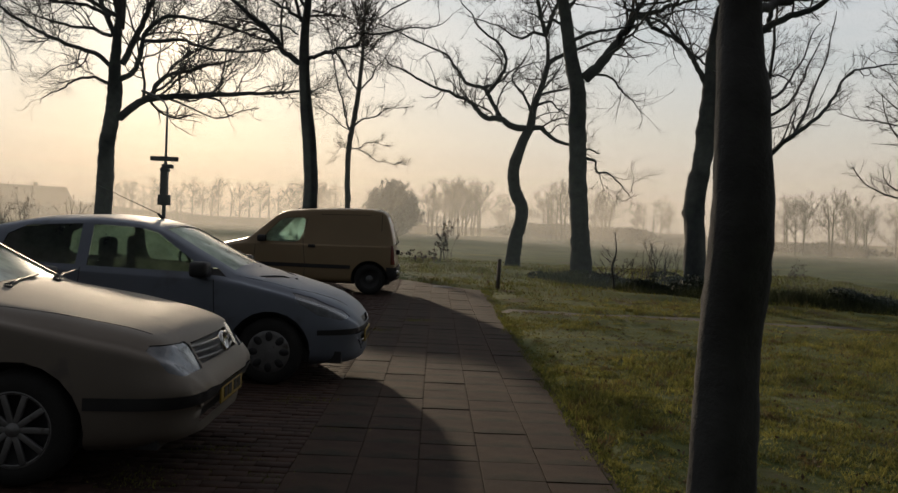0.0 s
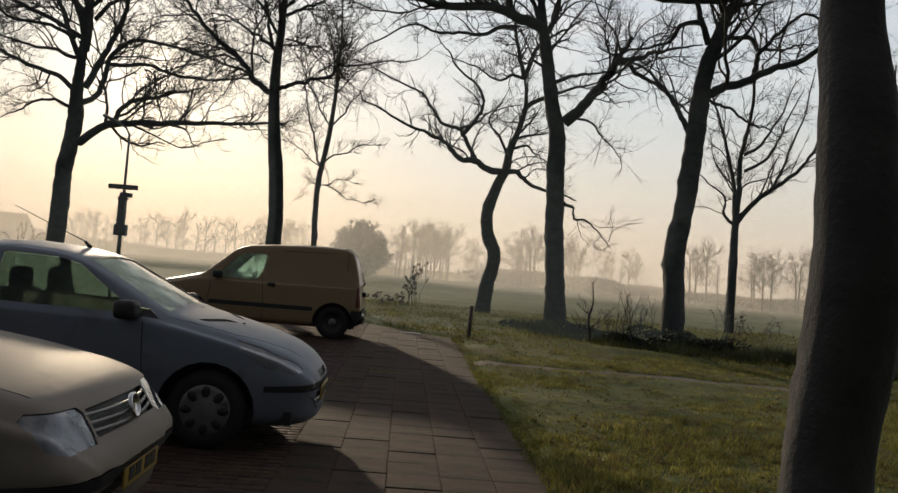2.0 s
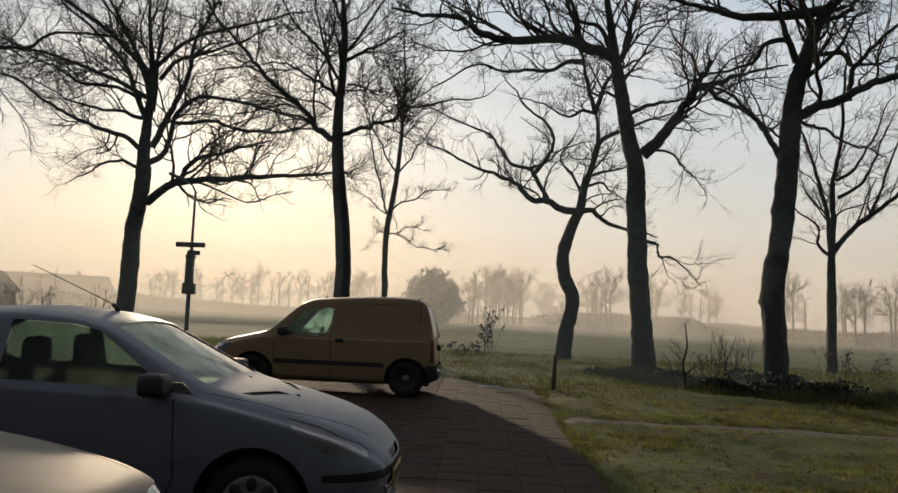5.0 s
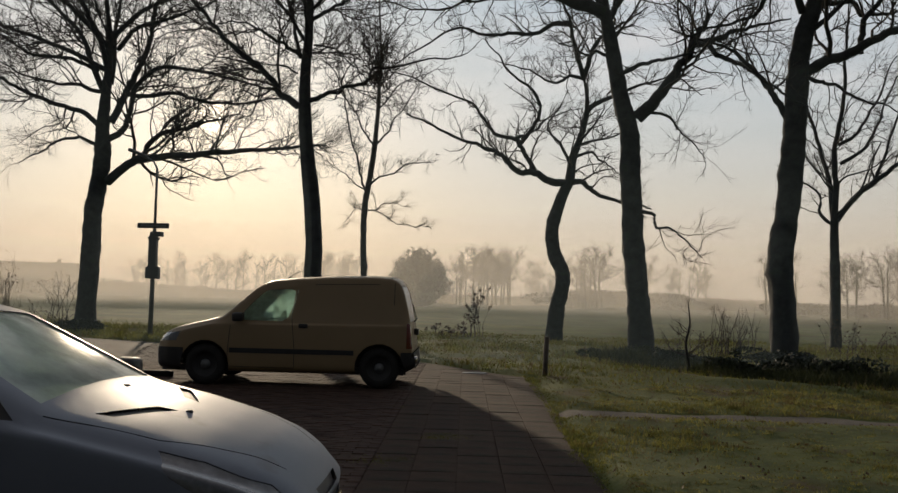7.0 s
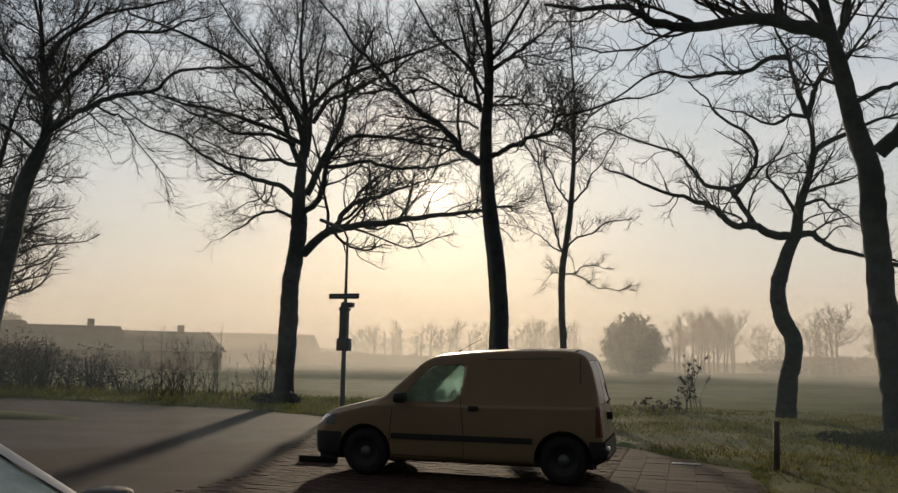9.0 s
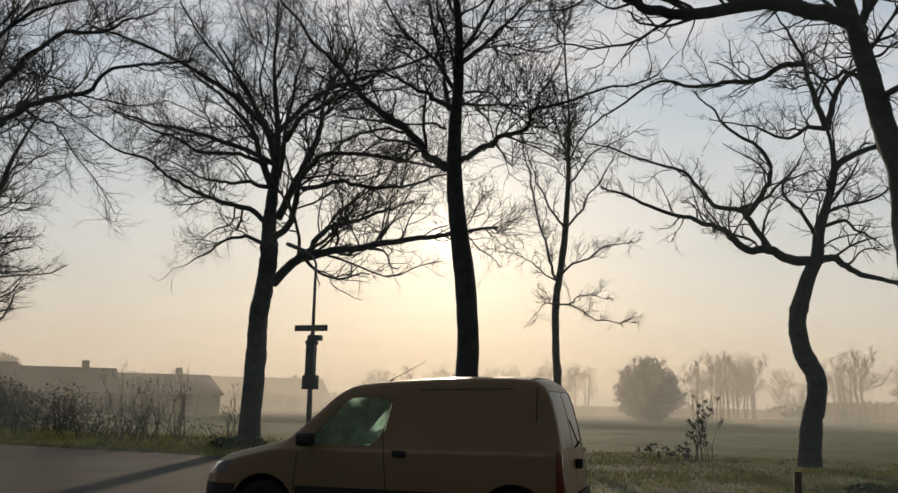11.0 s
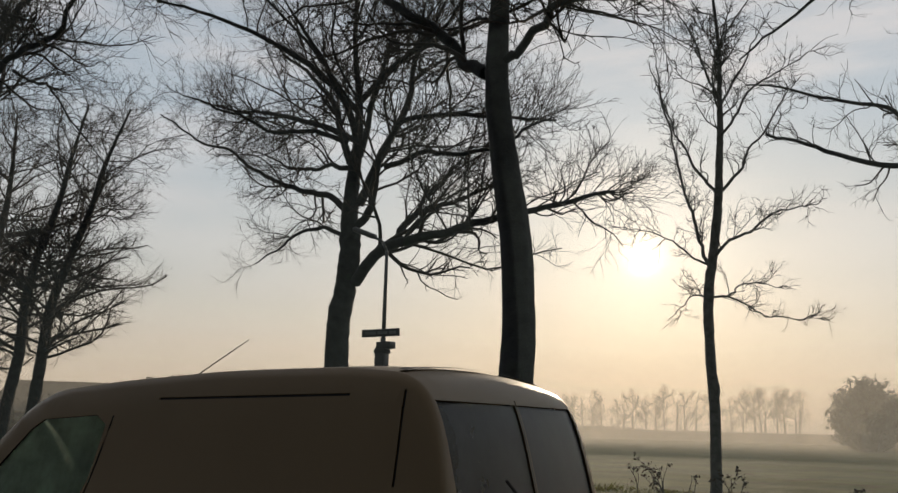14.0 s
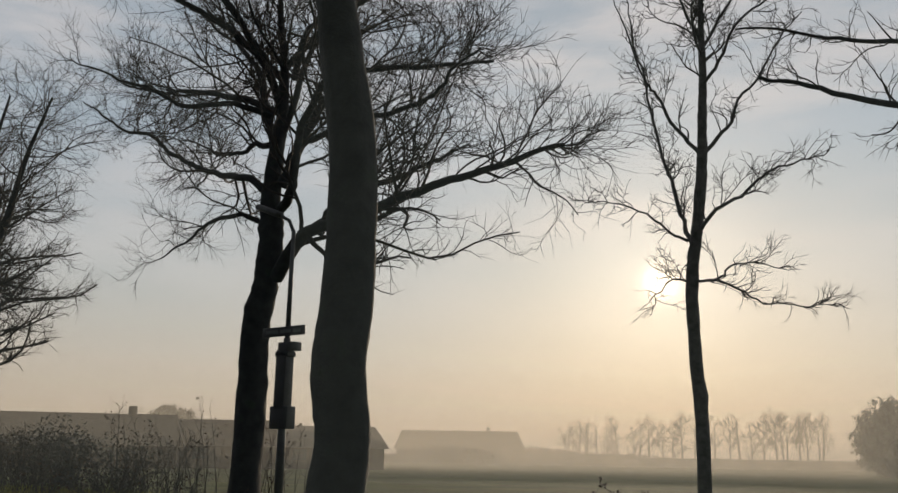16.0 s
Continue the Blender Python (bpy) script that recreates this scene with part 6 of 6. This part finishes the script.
def turf(name, count, where, height, width, material, label, seed, inset=0.0):
    """Grass blades over a patch, each one bent; where() gives places."""
    rng = np.random.RandomState(seed)
    x, y = where(rng, count)
    ok = distance_out(x, y, PAVED) > -inset * (0.3 + 0.7 * np.abs(wavy(x * 3, y * 3, 12)))
    ok &= (np.abs(y - 14.85 - 0.05 * x - 0.08 * np.sin(x * 0.7)) > 0.30 + 0.06 * wavy(x * 4, y, 31)) | (x < 0.4)
    bare = wavy(x * 1.7, y * 3.4, 21) + 0.5 * wavy(x * 5, y * 9, 22)
    ok &= rng.rand(len(x)) > 1.4 * np.clip(bare - 0.05, 0, 0.65)
    x, y = x[ok], y[ok]
    n = len(x)
    z = np.maximum(ground_height(x, y), -0.004) - 0.005
    a = rng.uniform(0, 6.28, n)
    lump = 0.28 + 1.25 * np.clip(wavy(x * 3.2, y * 3.2, 8) + 0.3, 0, 1.4)
    h = height * rng.uniform(0.5, 1.3, n) * lump
    lean = h * rng.uniform(0.2, 0.9, n)
    b = rng.uniform(0, 6.28, n)
    wv = width * rng.uniform(0.6, 1.3, n)
    p = np.stack([x, y, z], -1)
    side = np.stack([np.cos(a) * wv, np.sin(a) * wv, np.zeros(n)], -1)
    tip = p + np.stack([np.cos(b) * lean, np.sin(b) * lean, h], -1)
    V = np.stack([p - side, p + side, tip], 1).reshape(-1, 3)
    ob = new(name, mesh_from(name, V, np.arange(n * 3).reshape(-1, 3), material, False))
    return tagged(ob, label, "grass", kind="stuff")


def lawn_places(rng, n):
    d = 3.5 + 15.0 * rng.rand(n) ** 1.25
    x = rng.uniform(-0.2, 1.0, n) + rng.rand(n) * (1.0 + d * 0.62)
    return x, d + rng.uniform(-0.3, 0.3, n)


def verge_places(rng, n):
    x = rng.uniform(-13, 13, n)
    return x, rng.uniform(18.5, 36, n)


def far_verge_places(rng, n):
    return rng.uniform(-36, -9, n), 26.2 + rng.rand(n) ** 1.6 * 9


turf("lawn_grass", 150000, lawn_places, 0.042, 0.006, LAWN, "short dewy lawn grass with worn brown patches", 301)
turf("rough_grass", 60000, verge_places, 0.11, 0.012, GRASS, "rough uneven meadow grass", 302)
turf("verge_grass", 40000, far_verge_places, 0.22, 0.014, GRASS, "long dull verge grass along the road", 303)
turf("dry_grass", 9000, verge_places, 0.16, 0.008, STRAW, "dry straw-coloured grass stalks", 304)
turf("dry_lawn_grass", 16000, lawn_places, 0.04, 0.007, STRAW, "dry straw blades in the lawn", 305)


def tussock_places(rng, n):
    x, y = lawn_places(rng, n // 14)
    return (np.repeat(x, 14) + rng.normal(size=n // 14 * 14) * 0.035, np.repeat(y, 14) + rng.normal(size=n // 14 * 14) * 0.030)


turf("tussock_grass", 56000, tussock_places, 0.075, 0.006, LAWN, "small uneven tufts standing up in the lawn", 309)
leaf_rng = np.random.RandomState(311)
lx, ly = lawn_places(leaf_rng, 1500)
keep = distance_out(lx, ly, PAVED) > 0.02
lx, ly = lx[keep], ly[keep]
V, F = leaf_cards(leaf_rng, np.stack([lx, ly, ground_height(lx, ly) + 0.016], -1), 0.018)
tagged(new("fallen_leaves", mesh_from("fallen_leaves", V, F, LEAF_DEAD, False)), "brown oak leaves lying scattered in the lawn", "leaves", kind="stuff")


def moss_places(rng, n):
    spots = np.array([(-1.30, 4.95), (-0.85, 4.85), (-0.90, 4.50), (-0.84, 5.70), (-1.5, 4.3), (-1.05, 9.6), (-1.2, 6.6), (-0.9, 12.8), (-1.3, 11.4), (-1.6, 15.0)])
    who = rng.randint(0, len(spots), n)
    return spots[who, 0] + rng.normal(size=n) * 0.16, spots[who, 1] + rng.normal(size=n) * 0.11


def edge_places(rng, n):
    t = rng.rand(n)
    y = 3.5 + 17.0 * t
    x = np.interp(y, [p[1] for p in PAVED[1:8]], [p[0] for p in PAVED[1:8]])
    return x + rng.normal(size=n) * 0.13 + 0.01, y


def bank_places(rng, n):
    x = rng.uniform(1.5, 14.0, n)
    y = np.interp(x, [p[0] for p in DITCH], [p[1] for p in DITCH])
    return x, y + rng.normal(size=n) * 0.55 + 0.3


turf("edge_grass", 13000, edge_places, 0.030, 0.007, GRASS, "lush grass creeping over the footway edge", 306, 0.22)
turf("moss_tufts", 5000, moss_places, 0.016, 0.005, GRASS, "small tufts of moss and grass between the paving bricks", 310, 9.0)
turf("bank_grass", 20000, bank_places, 0.30, 0.012, BANK_SHADE_GRASS, "long dull grass on the ditch bank, shade put into its colour", 307)

px = np.linspace(0.40, 34, 240)
across = np.linspace(-1, 1, 7)
PX, PA = np.meshgrid(px, across, indexing="ij")
PY = 14.85 + 0.05 * PX + 0.08 * np.sin(PX * 0.7) + PA * (0.26 + 0.05 * np.sin(PX * 2.3) + 0.03 * np.sin(PX * 5.1 + PA))
sand = new("sand_path", mesh_from("sand_path", np.stack([PX, PY, ground_height(PX, PY) + (0.034 - 0.030 * PA ** 2) * np.clip((PX - 0.3) / 0.6, 0, 1)], -1).reshape(-1, 3), grid_faces(len(px), len(across)), SAND))
tagged(sand, "narrow trodden sand path crossing the lawn", "path", kind="structure")

# small grassed island in the bend of the road
ia = np.linspace(0, 2 * np.pi, 48, endpoint=False)
ir = np.linspace(0.02, 1, 8)
IA, IR = np.meshgrid(ia, ir, indexing="ij")
V = np.stack([-17.6 + 2.6 * IR * np.cos(IA), 22.3 + 0.9 * IR * np.sin(IA), 0.10 * (1 - IR ** 3) - 0.012], -1).reshape(-1, 3)
idx = np.arange(len(ia) * len(ir)).reshape(len(ia), len(ir))
nxt = np.roll(idx, -1, axis=0)
F = np.stack([idx[:, :-1], nxt[:, :-1], nxt[:, 1:], idx[:, 1:]], -1).reshape(-1, 4)
tagged(new("grass_island", mesh_from("grass_island", V, F, SOIL)), "low grassed island in the road bend", "verge", kind="structure")


# ---- street furniture ----
post = thing("lamp_post", (-11.27, 28.56, 0.0), "slim steel street lamp post with name board and boxes", "street lamp")
bm = bmesh.new()
rod(bm, (0, 0, -0.3), (0, 0, 3.2), 0.075, 0.06, 14)
rod(bm, (0, 0, 3.2), (0, 0, 5.04), 0.045, 0.035, 12)
rod(bm, (0, 0, 5.02), (-0.12, 0, 5.24), 0.032, 0.030, 10)
rod(bm, (-0.12, 0, 5.24), (-0.38, 0, 5.38), 0.030, 0.028, 10)
part("pole", bm, STEEL, post)
bm = bmesh.new()
box(bm, -0.62, 0.0, -0.10, 0.10, -0.055, 0.055, 0.045)
bmesh.ops.rotate(bm, cent=(0, 0, 0), matrix=Matrix.Rotation(radians(22), 3, "Y"), verts=bm.verts[:])
bmesh.ops.translate(bm, vec=(-0.34, 0, 5.37), verts=bm.verts[:])
part("lamp_head", bm, STEEL, post, "flat grey lamp head")
bm = bmesh.new()
box(bm, -0.50, 0.48, -0.10, -0.07, 3.22, 3.38, 0.01)
board = part("name_board", bm, SIGN_BLUE, post, "dark street-name board")
bm = bmesh.new()
for x0, x1 in ((-0.40, -0.12), (-0.08, 0.18), (0.22, 0.40)):
    box(bm, x0, x1, -0.104, -0.101, 3.27, 3.33)
part("pale_bar", bm, STEEL, board, smooth=False)
for nm, x0, x1, z0, z1 in (("bracket_box", -0.10, 0.26, 2.98, 3.12), ("sleeve", -0.13, 0.10, 2.02, 3.0), ("meter_box", -0.20, 0.20, 1.72, 2.08), ("band", -0.16, 0.14, 2.88, 2.97)):
    bm = bmesh.new()
    box(bm, x0, x1, -0.11, 0.09, z0, z1, 0.015)
    part(nm, bm, SIGN_BLUE, post)

stake = thing("wooden_stake", (0.28, 19.75, 0.0), "weathered wooden marker stake in the grass edge", "post")
bm = bmesh.new()
rod(bm, (0, 0, -0.3), (0.03, 0, 0.74), 0.052, 0.045, 9)
part("shaft", bm, WOOD, stake)

for nm, x0, x1, y0, y1, h, txt in (("kerb_stone", -6.50, -5.90, 17.66, 17.80, 0.09, "dark low kerb stone in front of the van"), ("drain_cover", -1.25, -0.80, 20.0, 20.22, 0.012, "pale worn metal drain cover in the paving")):
    ob = thing(nm, (0, 0, 0), txt, "kerb" if nm == "kerb_stone" else "drain cover")
    part("block", box(bmesh.new(), x0, x1, y0, y1, -0.03, h, 0.004 if h < 0.05 else 0.02), ASPHALT if nm == "kerb_stone" else STEEL, ob)

# ---- paving, piece by piece, in the parking strip's own direction ----
CO, SI = math.cos(radians(LOT)), math.sin(radians(LOT))
WALKWAY = PAVED[:11] + ROAD_EDGE[::-1]


def lot_place(u, v):
    return 0.33 + u * CO - v * SI, 4.69 + u * SI + v * CO


def slab_mesh(name, a, b, h, material):
    """A paving piece with a chamfered top edge."""
    c = 0.002
    v = [(-a / 2, -b / 2, -h), (a / 2, -b / 2, -h), (a / 2, b / 2, -h), (-a / 2, b / 2, -h),
         (-a / 2, -b / 2, -c), (a / 2, -b / 2, -c), (a / 2, b / 2, -c), (-a / 2, b / 2, -c),
         (-a / 2 + c, -b / 2 + c, 0), (a / 2 - c, -b / 2 + c, 0), (a / 2 - c, b / 2 - c, 0), (-a / 2 + c, b / 2 - c, 0)]
    f = [(8, 9, 10, 11)]
    for k in range(4):
        f += [(k, (k + 1) % 4, 4 + (k + 1) % 4, 4 + k), (4 + k, 4 + (k + 1) % 4, 8 + (k + 1) % 4, 8 + k)]
    return mesh_from(name, v, f, material, False), np.array(v), f


pave_rng = random.Random(21)
PITCH = 0.376
tile_mesh, _, _ = slab_mesh("tile", PITCH - 0.005, PITCH - 0.005, 0.04, TILE)
for col in range(-3, 3):
    for row in range(-2, 44):
        u, v = (col + 0.5) * PITCH, (row + 0.5 + 0.5 * (col % 2) * 0) * PITCH
        x, y = lot_place(u, v)
        if distance_out(np.array([x]), np.array([y]), PAVED)[0] > -0.12:
            continue
        ob = new("tile", tile_mesh)
        ob.parent = pavement
        ob.matrix_basis = pose(x, y, pave_rng.uniform(-0.003, 0.003), pave_rng.uniform(-0.35, 0.35), pave_rng.uniform(-0.35, 0.35), LOT + pave_rng.uniform(-0.6, 0.6))

BW, BH = 0.212, 0.106
brick_mesh, bv, bf = slab_mesh("brick", BW - 0.007, BH - 0.007, 0.035, BRICK)
allv, allf = [], []
us = -3 * PITCH - BW / 2 - BW * np.arange(int((9.6 - 3 * PITCH) / BW))
made = 0
for r, v in enumerate(np.arange(-4.0, 21.5, BH)):
    for u in us:
        uu = u + (r % 2) * BW / 2 - BW / 2
        x, y = lot_place(uu, v)
        if y > 26.5 or y < 1.5 or x < -10.2:
            continue
        allv.append((x, y))
pts = np.array(allv)
inside = distance_out(pts[:, 0], pts[:, 1], WALKWAY) < -0.12
pts = pts[inside]
turned = radians(LOT)
near_band = (pts[:, 0] > -1.75) & (pts[:, 1] > 9.0) & (pts[:, 1] < 14.2)
zs = np.random.RandomState(4).uniform(-0.004, 0.004, len(pts)) + 0.012 * wavy(pts[:, 0] * 0.8, pts[:, 1] * 0.8, 6)
for (x, y), z in zip(pts[near_band], zs[near_band]):
    ob = new("brick", brick_mesh)
    ob.parent = pavement
    ob.matrix_basis = pose(x, y, z, 0, 0, LOT + pave_rng.uniform(-0.8, 0.8))
far_pts, far_z = pts[~near_band], zs[~near_band]
top_only = bv
rot = np.array([[CO, -SI, 0], [SI, CO, 0], [0, 0, 1]])
V = (top_only @ rot.T)[None] + np.concatenate([far_pts, far_z[:, None]], 1)[:, None]
quads = np.array(bf)
F = (quads[None] + (np.arange(len(far_pts)) * len(bv))[:, None, None]).reshape(-1, 4)
rest = child("brick_paving", mesh_from("brick_paving", V.reshape(-1, 3), F, BRICK, False), pavement)
tagged(rest, kind="stuff")
half = np.array([lot_place(-3 * PITCH - BW / 4, v) for v in np.arange(-4.0, 21.5, 2 * BH)])
half = half[distance_out(half[:, 0], half[:, 1], WALKWAY) < -0.06]
V = ((bv * np.array([0.5, 1, 1])) @ rot.T)[None] + np.concatenate([half, 0.012 * wavy(half[:, 0] * 0.8, half[:, 1] * 0.8, 6)[:, None]], 1)[:, None]
F = (quads[None] + (np.arange(len(half)) * len(bv))[:, None, None]).reshape(-1, 4)
tagged(child("half_brick_row", mesh_from("half_brick_row", V.reshape(-1, 3), F, BRICK, False), pavement), kind="stuff")
